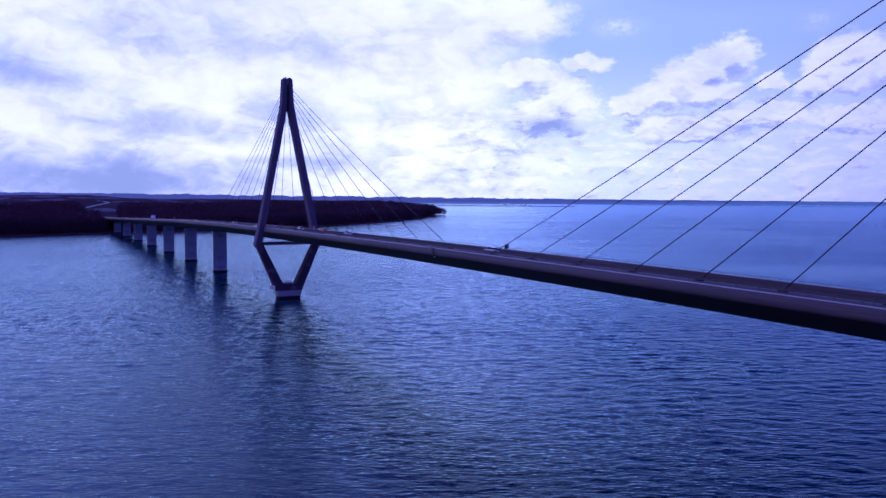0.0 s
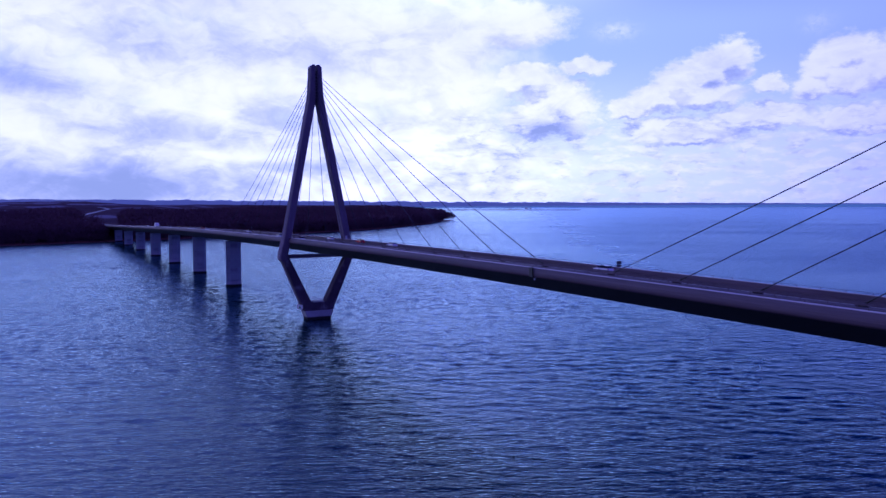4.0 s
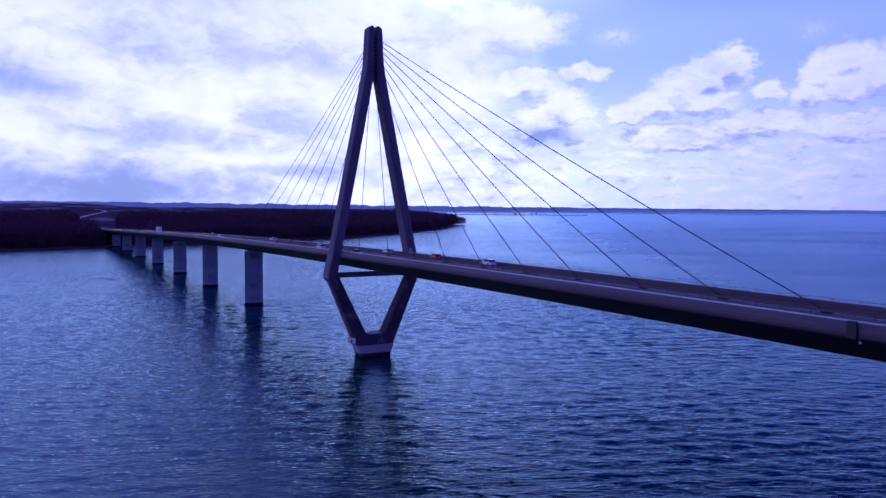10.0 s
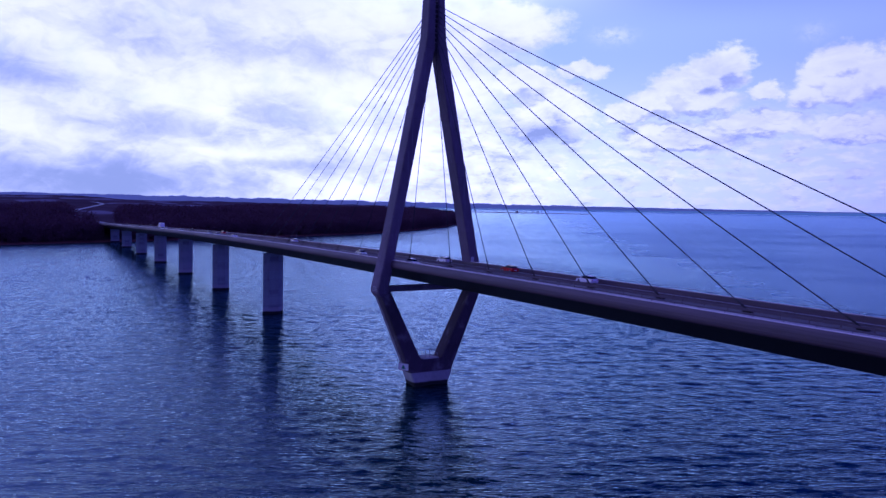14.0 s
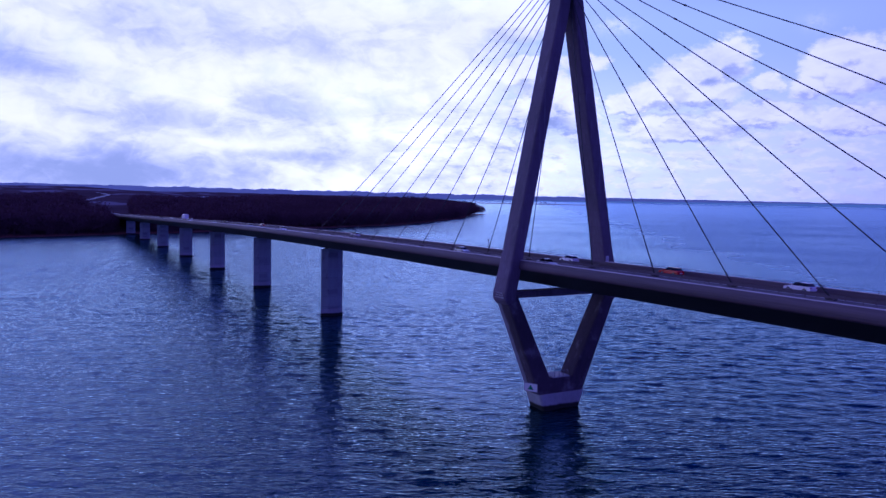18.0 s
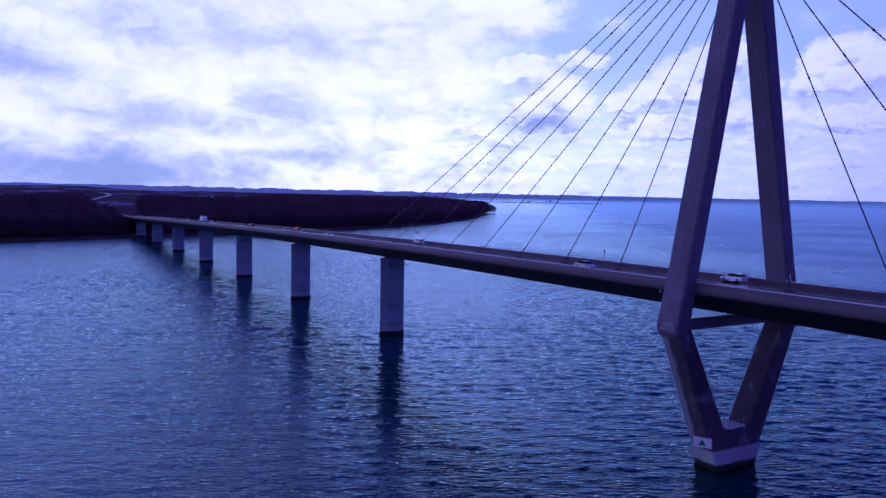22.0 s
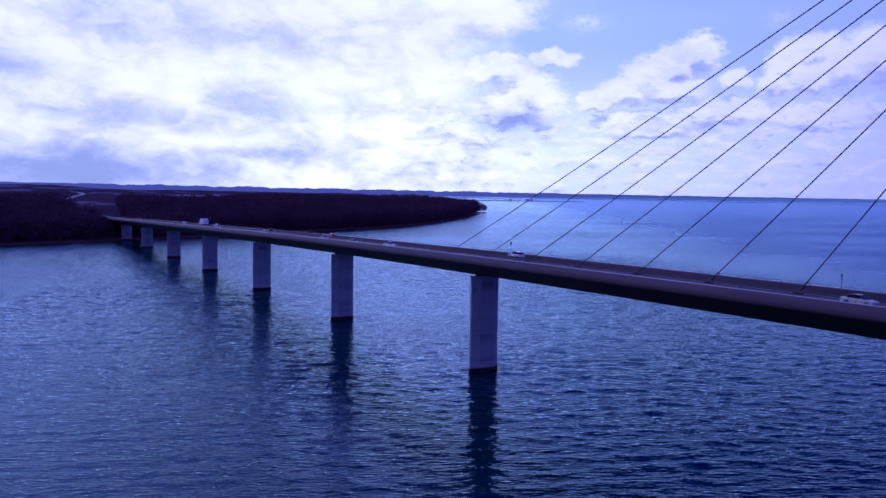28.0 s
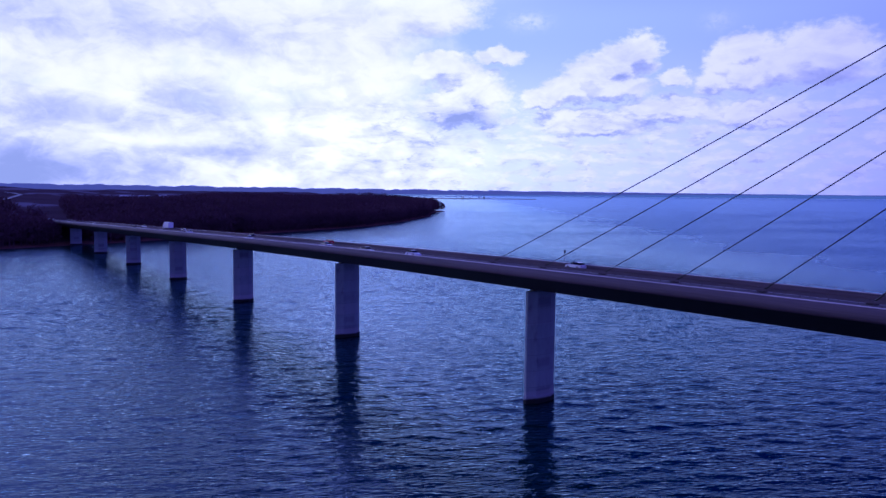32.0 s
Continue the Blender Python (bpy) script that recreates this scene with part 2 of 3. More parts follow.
def forms(col, x, y, z):
    """Dark damp squares left by the formwork on the broad faces, and the bleached band over the tide."""
    own = E(E.tree.nodes.new("ShaderNodeObjectInfo").outputs["Random"])
    k = z / 3.05 - 0.12
    f = E.op("FRACT", k) + (fbm(vector(x * 0.8, y * 0.8, z * 0.8), 1.0, 3.0) - 0.5) * 0.16
    r = fbm(vector(E.op("FLOOR", k) * 5.31, own * 23.0), 1.0, 1.0)
    wide = ramp(E.op("ABSOLUTE", x) + (fbm(vector(z * 1.5, own * 9.0), 1.0, 2.0) - 0.5) * 0.5, 1.8, 1.62)
    damp = ramp(r, 0.46, 0.60) * wide * ramp(f, 0.10, 0.40) * ramp(f, 0.92, 0.68)
    col = mix(damp * 0.42, col, (0.085, 0.07, 0.10))
    pale = ramp(z, 2.6, 2.2) + ramp(r, 0.5, 0.36) * 0.5
    return mix(pale * 0.55, col, (0.46, 0.45, 0.48))


CONCRETE = material("concrete", (0.185, 0.142, 0.195), 0.85, 0, (0.10, 0.078, 0.108), 0.5, 1, 0.01, (1, 1, 0.35), lifts)
# darker than the upper legs; pale blots, and outer faces paler towards +y
LEG = material("dark_leg_concrete", (0.085, 0.064, 0.092), 0.85, 0, (0.045, 0.035, 0.049), 0.5, 1, 0.01, (1, 1, 0.35), lambda c, x, y, z: mix(ramp(fbm(vector(x * 0.25, y * 0.6, z * 0.22), 1.0, 5.0, 0.62), 0.52, 0.72) * 0.5, mix(ramp(E.op("ABSOLUTE", x) - z * 0.4216 + (fbm(vector(y, z * 0.4), 1.0, 4.0, 0.6) - 0.5) * 0.9, 3.55, 3.95) * ramp(y + (fbm(vector(z * 0.5, y), 1.0, 3.0) - 0.5) * 1.2, 0.2, 1.0) * 0.8, c, (0.36, 0.35, 0.40)), (0.34, 0.31, 0.34)))
PIER = material("pier_concrete", (0.35, 0.42, 0.42), 0.85, 0, (0.24, 0.285, 0.29), 0.5, 1, 0.01, (1, 1, 0.35), lambda c, x, y, z: tide(forms(lifts(c, x, y, z), x, y, z), x, y, z))
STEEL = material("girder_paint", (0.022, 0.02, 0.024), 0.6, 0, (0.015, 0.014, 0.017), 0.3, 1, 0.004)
ASPHALT = material("asphalt", (0.33, 0.27, 0.29), 0.55, 0, (0.24, 0.20, 0.215), 0.5, 1, 0.005, (1, 0.08, 1))
MEDIAN = material("median", (0.13, 0.105, 0.105), 0.8, 0, (0.085, 0.07, 0.07), 0.6, 1, 0.01)
LINE = material("road_paint", (0.75, 0.75, 0.72), 0.6, 0, (0.55, 0.55, 0.52), 2.0)
ZINC = material("galvanised_steel", (0.36, 0.35, 0.36), 0.5, 0.4, (0.26, 0.25, 0.26), 3.0)
RAIL = material("weathered_steel_rail", (0.16, 0.13, 0.145), 0.7, 0.1, (0.12, 0.095, 0.11), 2.0)
CABLE = material("cable_sheath", (0.02, 0.024, 0.035), 0.5)
# pale strip paints the sky-lit line along the parapet's top edge
CAP = material("lit_edge_cap", (0.72, 0.62, 0.62), 0.5, 0, (0.38, 0.33, 0.34), 1.0, 0, 0.0, (1, 0.15, 1))
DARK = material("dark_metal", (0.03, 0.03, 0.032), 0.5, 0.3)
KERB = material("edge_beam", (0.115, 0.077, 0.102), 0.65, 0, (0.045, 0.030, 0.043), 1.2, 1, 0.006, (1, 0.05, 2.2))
COLLAR = material("collar_concrete", (0.50, 0.51, 0.50), 0.85, 0, (0.32, 0.33, 0.33), 0.7, 1, 0.01, (1, 1, 0.5), tide)
PALE = material("pale_paint", (0.62, 0.62, 0.60), 0.7, 0, (0.42, 0.42, 0.41), 1.5)
SIGN_WHITE = material("white_enamel", (0.8, 0.8, 0.78), 0.4)
GREEN = material("green_enamel", (0.01, 0.22, 0.10), 0.4)
TYRE = material("rubber", (0.02, 0.02, 0.02), 0.85)
GLASS = material("car_glass", (0.01, 0.012, 0.015), 0.08)
RED = material("red_lens", (0.4, 0.01, 0.01), 0.25)
PAINT_WHITE = material("white_car_paint", (0.9, 0.9, 0.9), 0.3)
PAINT_RED = material("red_car_paint", (0.55, 0.015, 0.02), 0.22)
PAINT_GREY = material("silver_car_paint", (0.45, 0.46, 0.48), 0.28, 0.5)
PAINT_BLACK = material("black_car_paint", (0.015, 0.015, 0.02), 0.2)
ROAD = material("pale_road", (0.36, 0.34, 0.36), 0.8, 0, (0.26, 0.25, 0.27), 0.1)
# beyond 1100 m the pale field patches are tinted bluish as painted haze
SOIL = material("ground", (0.11, 0.075, 0.085), 0.95, 0, (0.06, 0.042, 0.055), 0.02, 1, 0.0, gloss=0.0, extra=lambda c, x, y, z: mix(ramp(z + fbm(vector(x * 0.05, y * 0.05), 1.0, 4.0) * 1.5, 2.4, 1.4), mix(ramp(fbm(vector(x * 0.006, y * 0.0022), 1.0, 3.0), 0.52, 0.6) * ramp(y, 1100.0, 1300.0), c, (0.22, 0.19, 0.23)), (0.24, 0.12, 0.11)))
BARK = material("bare_wood", (0.15, 0.085, 0.10), 0.95, 0, (0.10, 0.058, 0.075), 0.05, gloss=0.05)
# haze over the far shore, put into its bluish colour and faint glow
HAZE = material("hazy_land", (0.30, 0.32, 0.40), 1.0, 0, (0.22, 0.24, 0.31), 0.01)

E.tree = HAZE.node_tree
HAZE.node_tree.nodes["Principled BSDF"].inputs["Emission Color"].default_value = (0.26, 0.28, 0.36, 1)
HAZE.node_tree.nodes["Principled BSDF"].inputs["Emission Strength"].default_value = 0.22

m = bpy.data.materials.new("sea_water")
m.use_nodes = True
E.tree = m.node_tree
E.tree.nodes.clear()
x, y, z = split(coords())
u, v = x * 0.88 - y * 0.47, x * 0.47 + y * 0.88
out = E.op("SQRT", (x - 60.0) * (x - 60.0) + (y - 130.0) * (y - 130.0))
gust = ramp(fbm(vector(u * 0.004, v * 0.012), 1.0, 3.0, 0.5, 0.4), 0.3, 0.7, 0.75, 1.2)
h = fbm(vector(u * 0.42, v * 1.35), 1.0, 2.0, 0.5, 0.1) * 0.40 + fbm(vector(u * 1.3, v * 3.0), 1.0, 1.0, 0.5, 0.1) * 0.035
ripple = bump(h * gust * ramp(out, 500.0, 2200.0, 1.1, 0.45), 1.0, 0.6)
body = E.tree.nodes.new("ShaderNodeBsdfDiffuse")
body.inputs["Color"].default_value = (0.002, 0.018, 0.022, 1)
shine = E.tree.nodes.new("ShaderNodeBsdfGlossy")
shine.inputs["Color"].default_value = (0.62, 0.80, 1.0, 1)
E.tree.links.new((E.op("MAXIMUM", ramp(x - y * 0.7, -60.0, 240.0, 0.09, 0.30), ramp(y, 110.0, 460.0, 0.09, 0.14)) + (gust - 0.95) * 0.10).s, shine.inputs["Roughness"])
facing = E.tree.nodes.new("ShaderNodeFresnel")
facing.inputs["IOR"].default_value = 1.333
join = E.tree.nodes.new("ShaderNodeMixShader")
for n in (body, shine, facing):
    E.tree.links.new(ripple.s, n.inputs["Normal"])
E.tree.links.new(facing.outputs[0], join.inputs[0])
E.tree.links.new(body.outputs[0], join.inputs[1])
E.tree.links.new(shine.outputs[0], join.inputs[2])
wo = E.tree.nodes.new("ShaderNodeOutputMaterial")
E.tree.links.new(join.outputs[0], wo.inputs[0])
WATER = m


# ---- mesh helpers ----
def link(name, me, mat, parent=None, label="", kind=""):
    me.materials.append(mat)
    ob = new(name, me)
    ob.parent = parent
    return tagged(ob, label, kind=kind)


def part(name, bm, mat, parent=None, label="", kind="", smooth=False):
    me = bpy.data.meshes.new(name)
    bm.normal_update()
    bm.to_mesh(me)
    bm.free()
    if smooth:
        for f in me.polygons:
            f.use_smooth = True
    return link(name, me, mat, parent, label, kind)


def thing(name, label, category, group="", at=None, kind=""):
    ob = new(name)
    if at is not None:
        ob.matrix_world = at
    return tagged(ob, label, category, group, kind)


def box(bm, x0, x1, y0, y1, z0, z1, bevel=0.0):
    vs = [bm.verts.new(p) for p in ((x0, y0, z0), (x1, y0, z0), (x1, y1, z0), (x0, y1, z0), (x0, y0, z1), (x1, y0, z1), (x1, y1, z1), (x0, y1, z1))]
    fs = [bm.faces.new([vs[i] for i in f]) for f in ((3, 2, 1, 0), (4, 5, 6, 7), (0, 1, 5, 4), (1, 2, 6, 5), (2, 3, 7, 6), (3, 0, 4, 7))]
    if bevel:
        bmesh.ops.bevel(bm, geom=list({e for f in fs for e in f.edges}), offset=bevel, segments=2, affect="EDGES")
    return bm


def loft(bm, rings, closed=True, caps=True):
    """Skin a row of rings of points."""
    vs = [[bm.verts.new(p) for p in r] for r in rings]
    n = len(rings[0])
    for a, c in zip(vs, vs[1:]):
        for i in range(n if closed else n - 1):
            bm.faces.new((a[i], a[(i + 1) % n], c[(i + 1) % n], c[i]))
    if caps and closed:
        bm.faces.new(vs[0][::-1])
        bm.faces.new(vs[-1])
    bmesh.ops.recalc_face_normals(bm, faces=bm.faces)
    return bm


def tube(bm, a, c, r, n=8, r2=None):
    a, c = Vector(a), Vector(c)
    d = (c - a).normalized()
    s = d.orthogonal().normalized()
    t = d.cross(s)
    return loft(bm, [[p + q * (s * math.cos(6.28319 * i / n) + t * math.sin(6.28319 * i / n)) for i in range(n)] for p, q in ((a, r), (c, r if r2 is None else r2))])


# ---- the plan: x across the bridge, y along it, z over the sea ----
MID, TAIL = -145.0, 292.0
END = 690.0


def road_z(y):
    """Height of the road's crown along the bridge."""
    d = abs(y - MID)
    if d < TAIL - MID:
        return 28.5 - 2.75e-5 * d * d
    return 28.5 - 2.75e-5 * (TAIL - MID) ** 2 - 0.0235 * (d - TAIL + MID)


LEAN = 0.040


def deck_z(x, y):
    """Height of the deck, which falls to one side all the way across."""
    return road_z(y) - LEAN * x


def along(y0, y1, step=10.0):
    n = max(1, round((y1 - y0) / step))
    return [y0 + (y1 - y0) * i / n for i in range(n + 1)]


def extrude(section, y0, y1, step=10.0, closed=True):
    """A cross-section (x, z over the road's crown) drawn along the bridge."""
    bm = bmesh.new()
    return loft(bm, [[(x, y, deck_z(x, y) + z) for x, z in section] for y in along(y0, y1, step)], closed, closed)


# ---- sea: one sheet, with real waves about the bridge ----
def spaced(lo, hi, step, far, grow=1.35):
    """Even steps from lo to hi, then growing ones out to far."""
    out = list(np.arange(lo, hi + 0.01, step))
    d = step
    while out[-1] < far:
        d *= grow
        out.append(out[-1] + d)
    d = step
    while out[0] > -far:
        d *= grow
        out.insert(0, out[0] - d)
    return np.array(out)


wx_, wy_ = spaced(-145, 300, 0.78, 7000), spaced(-285, 590, 0.78, 7000)
gx, gy = np.meshgrid(wx_, wy_)
gz = np.zeros_like(gx)
rng = np.random.default_rng(11)
for lam, slope in ((9, 0.014), (6.2, 0.026), (4.6, 0.042), (3.6, 0.055), (2.8, 0.06), (2.2, 0.055)):
    for j in range(6):
        a = radians(58 + rng.normal() * 24)
        l = lam * rng.uniform(0.85, 1.2)
        k = 6.28319 / l
        ph = k * (gx * math.cos(a) + gy * math.sin(a)) + rng.uniform(0, 6.28)
        gz += slope * rng.uniform(0.6, 1.2) / k * np.sin(ph + 0.5 * np.sin(ph * 0.13 + j)) * 0.77
patch = 0.8 + 0.25 * np.sin(gx / 61 + 1.3 * np.sin(gy / 83)) * np.sin(gy / 47 + np.sin(gx / 39))
edge = np.clip(np.minimum(np.minimum((gx + 145) / 20, (300 - gx) / 90), np.minimum((gy + 285) / 25, (590 - gy) / 80)), 0, 1)
gz = gz * patch * edge
nx, ny = len(wx_), len(wy_)
me = bpy.data.meshes.new("water")
me.vertices.add(nx * ny)
me.vertices.foreach_set("co", np.stack([gx, gy, gz], 2).ravel())
i0 = (np.arange(ny - 1)[:, None] * nx + np.arange(nx - 1)[None]).ravel()
nf = len(i0)
me.loops.add(nf * 4)
me.loops.foreach_set("vertex_index", np.stack([i0, i0 + 1, i0 + nx + 1, i0 + nx], 1).ravel().astype(np.int32))
me.polygons.add(nf)
me.polygons.foreach_set("loop_start", np.arange(nf, dtype=np.int32) * 4)
me.polygons.foreach_set("use_smooth", np.ones(nf, bool))
me.update(calc_edges=True)
tagged(link("water", me, WATER), "dark blue rippled sea under a cloudy sky", "sea", kind="structure")

# ---- land ----
SHORE = [(-3500, 540), (-400, 545), (-150, 556), (-104, 566), (-57, 580), (0, 600), (30, 608), (120, 650), (222, 693), (330, 750), (410, 820), (487, 901),
         (572, 987), (640, 1087), (705, 1155), (757, 1196), (735, 1215), (690, 1240), (620, 1300), (700, 1600), (2300, 4700), (-3500, 4700)]


def shore_distance(x, y):
    """Metres inland (negative: out at sea), for arrays."""
    best = np.full(x.shape, 1e9)
    inside = np.zeros(x.shape, bool)
    for (ax, ay), (bx, by) in zip(SHORE, SHORE[1:] + SHORE[:1]):
        dx, dy = bx - ax, by - ay
        t = np.clip(((x - ax) * dx + (y - ay) * dy) / (dx * dx + dy * dy), 0, 1)
        best = np.minimum(best, np.hypot(x - ax - t * dx, y - ay - t * dy))
        if dy:
            inside ^= ((ay > y) != (by > y)) & (x < ax + (y - ay) * dx / dy)
    return np.where(inside, best, -best)


def soft(t):
    t = np.clip(t, 0, 1)
    return t * t * (3 - 2 * t)


ROAD_Y = (600, 690, 900, 1150, 1370, 1600, 1900, 2100, 2300)
ROAD_X = (0, 0, -4, 0, 21, 65, 120, 126, 112)
ROAD_Z = (13.9, 13.9, 12.5, 12.5, 14.5, 17.5, 20.5, 22.5, 24.0)


def road_x(y):
    """The road's line once it has left the bridge, over the hill."""
    return np.interp(y, ROAD_Y, ROAD_X)


def road_h(y):
    return np.interp(y, ROAD_Y, ROAD_Z)


def land_z(x, y):
    d = shore_distance(x, y)
    z = np.where(d < 0, np.maximum(d * 0.1, -4), 0.7 * soft(d / 6) + 12 * soft((d - 6) / 130))
    z = z + soft((d - 20) / 200) * (3 * np.sin(x / 70 + y / 110) + 2 * np.sin(x / 31 - y / 53)) * 0.5
    z = z + 14 * soft((y - 1300) / 1200) * soft(1 - (np.abs(x - 40) - 150) / 250) * soft(d / 200)
    z = z + soft((np.hypot(x, y) - 1300) / 3000) * soft(d / 400) * (5 + 4 * np.sin(x / 420 + 1) + 2 * np.sin(x / 170 + y / 300))
    k = soft(1 - (np.abs(x - road_x(y)) - 10) / 14) * soft((y - 650) / 30) * soft((2500 - y) / 200)
    return z * (1 - k) + k * (road_h(y) - 0.3)


xs = np.concatenate([np.linspace(-3400, -420, 30), np.linspace(-400, 900, 105), np.linspace(950, 2600, 30)])
ys = np.concatenate([np.linspace(520, 1350, 84), np.linspace(1400, 4700, 50)])
gx, gy = np.meshgrid(xs, ys)
gz = land_z(gx, gy)
nx, ny = len(xs), len(ys)
quads = [(j * nx + i, j * nx + i + 1, (j + 1) * nx + i + 1, (j + 1) * nx + i) for j in range(ny - 1) for i in range(nx - 1)
         if max(gz[j, i], gz[j, i + 1], gz[j + 1, i], gz[j + 1, i + 1]) > -3.9]
me = bpy.data.meshes.new("ground")
me.from_pydata(np.stack([gx.ravel(), gy.ravel(), gz.ravel()], 1).tolist(), [], quads)
for f in me.polygons:
    f.use_smooth = True
tagged(link("ground", me, SOIL), "wooded brown winter shore rising from the sea", "land", kind="structure")


# the road on land
bm = bmesh.new()
rows_ = []
for y in np.arange(692, 2300, 8.0):
    x = float(road_x(np.array(y)))
    z = float(road_h(y)) + 0.25
    rows_.append([(x - 4.6, y, z), (x + 4.6, y, z)])
loft(bm, rows_, False, False)
tagged(part("road", bm, ROAD), "pale winding road over the hill behind the bridge", "road", kind="structure")


# ---- woods: bare winter crowns, each a trunk and many small sprays ----
def crowns(spots, sprays, low, high, seed, more=0.0):
    rng = np.random.default_rng(seed)
    n = len(spots)
    hgt = rng.uniform(low, high, n) + more
    wid = hgt * rng.uniform(0.30, 0.42, n)
    c = rng.normal(size=(n, sprays, 3))
    c /= np.linalg.norm(c, axis=2, keepdims=True)
    c *= rng.uniform(0.1, 1.0, (n, sprays, 1)) ** 0.4
    mid = spots[:, None, :] + np.stack([c[..., 0] * wid[:, None], c[..., 1] * wid[:, None], hgt[:, None] * (0.56 + 0.44 * c[..., 2])], 2)
    out = c + rng.normal(size=c.shape) * 0.6 + np.array([0, 0, 0.4])
    out /= np.linalg.norm(out, axis=2, keepdims=True)
    side = np.cross(out, rng.normal(size=c.shape))
    side /= np.linalg.norm(side, axis=2, keepdims=True) + 1e-6
    ln = (hgt * 0.054)[:, None, None] * rng.uniform(0.6, 1.4, (n, sprays, 1))
    tri = np.stack([mid - out * ln - side * ln * 0.2, mid + out * ln + side * ln * 0.55, mid + out * ln * 0.7 - side * ln * 0.55], 2).reshape(-1, 3)
    k = np.arange(3) * 2.0944
    foot = spots[:, None, :] + np.stack([np.cos(k), np.sin(k), 0 * k], 1)[None] * (hgt * 0.02)[:, None, None] - np.array([0, 0, 0.5])
    top = spots[:, None, :] + np.array([0, 0, 1.0]) * (hgt * 0.85)[:, None, None]
    tv = np.concatenate([foot, top], 1).reshape(-1, 3)
    b0 = np.arange(n)[:, None] * 4
    tf = np.concatenate([np.stack([b0 + i, b0 + (i + 1) % 3, b0 + 3], 2) for i in range(3)], 1).reshape(-1, 3)
    return tri, tv, tf


def tri_mesh(name, verts, faces):
    me = bpy.data.meshes.new(name)
    me.vertices.add(len(verts))
    me.vertices.foreach_set("co", verts.ravel())
    me.loops.add(len(faces) * 3)
    me.loops.foreach_set("vertex_index", faces.ravel().astype(np.int32))
    me.polygons.add(len(faces))
    me.polygons.foreach_set("loop_start", np.arange(len(faces), dtype=np.int32) * 3)
    me.update(calc_edges=True)
    return me


rng = np.random.default_rng(3)
px, py = rng.uniform(-420, 760, 90000), rng.uniform(550, 1350, 90000)
d = shore_distance(px, py)
ok = (d > 4) & (d < 330) & (rng.uniform(size=px.size) < np.where(d < 70, 1.0, 0.34))
ok &= ~((np.abs(px - road_x(py)) < 10.5 + 0.03 * np.maximum(py - 1000, 0)) & (py > 600)) & ~((np.abs(px) < 13) & (py < 700)) & ~((np.abs(px + 6 - (py - 690) * 0.075) < 20 + (py - 690) * 0.065) & (py > 680))
ok &= ~((np.abs(px - 20) < 60) & (py > 1000)) & ~((px < 0) & (py > 980))
ok &= px < 704
px, py = px[ok][:15000], py[ok][:15000]
spots = np.stack([px, py, land_z(px, py)], 1)
tri, tv, tf = crowns(spots, 92, 14.0, 20.0, 5, 5.0 * soft((px - 480) / 150))
me = tri_mesh("woods", np.concatenate([tri, tv]), np.concatenate([np.arange(len(tri)).reshape(-1, 3), tf + len(tri)]))
tagged(link("woods", me, BARK), "dense dark bare winter woods along the shore", "woods", kind="stuff")


# single trees at the point of land
for i, (x, y, h) in enumerate(((738, 1196, 17), (729, 1191, 18), (720, 1186, 17), (746, 1199, 14), (712, 1180, 18), (733, 1203, 15))):
    tree = thing("tree", "bare winter tree on the point of land", "tree", "trees on the point")
    tri, tv, tf = crowns(np.array([[x, y, 0.8]]), 420, h - 0.1, h, 40 + i)
    link("crown", tri_mesh("crown", tri, np.arange(len(tri)).reshape(-1, 3)), BARK, tree)
    tv = tv.copy()
    link("trunk", tri_mesh("trunk", tv, tf), BARK, tree)
# long white sheds on the hill behind the woods
for x, y, w, h in ((362, 2000, 34, 4.2), (406, 2010, 26, 3.6), (446, 1996, 18, 4.4)):
    z = float(land_z(np.array([x]), np.array([y]))[0])
    shed = thing("farm_shed", "long white farm shed on the hill behind the woods", "shed", "farm sheds", pose(x, y, z))
    part("walls", box(bmesh.new(), -w / 2, w / 2, -5, 5, -1, h, 0.05), PAINT_WHITE, shed)
    bm = bmesh.new()
    loft(bm, [[(e, -5.4, h - 0.1), (e, 0, h + 1.6), (e, 5.4, h - 0.1)] for e in (-w / 2 - 0.4, w / 2 + 0.4)])
    part("roof", bm, PALE, shed, "pale pitched roof")
    for e in (-0.25, 0.25):
        part("door", box(bmesh.new(), e * w - 1.6, e * w + 1.6, -5.08, -4.95, 0, 2.8), DARK, shed, "dark wide door")
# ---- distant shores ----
# tops and foot fit the camera's view; the foot partly hangs over water
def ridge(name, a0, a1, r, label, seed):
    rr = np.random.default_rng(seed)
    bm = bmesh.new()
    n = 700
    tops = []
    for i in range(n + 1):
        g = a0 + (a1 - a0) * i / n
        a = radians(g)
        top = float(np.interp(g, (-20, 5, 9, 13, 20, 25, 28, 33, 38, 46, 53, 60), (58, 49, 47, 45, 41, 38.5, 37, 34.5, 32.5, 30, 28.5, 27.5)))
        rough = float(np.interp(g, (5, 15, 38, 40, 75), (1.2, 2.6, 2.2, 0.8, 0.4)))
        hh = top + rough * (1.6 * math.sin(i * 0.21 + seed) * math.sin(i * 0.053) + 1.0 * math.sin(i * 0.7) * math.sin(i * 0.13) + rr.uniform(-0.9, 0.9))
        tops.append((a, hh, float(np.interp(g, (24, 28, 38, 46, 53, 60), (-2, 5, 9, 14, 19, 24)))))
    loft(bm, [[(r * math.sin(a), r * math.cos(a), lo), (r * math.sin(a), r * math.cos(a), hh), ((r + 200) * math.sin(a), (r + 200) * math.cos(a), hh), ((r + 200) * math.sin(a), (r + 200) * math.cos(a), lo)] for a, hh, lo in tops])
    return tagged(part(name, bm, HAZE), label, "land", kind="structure")


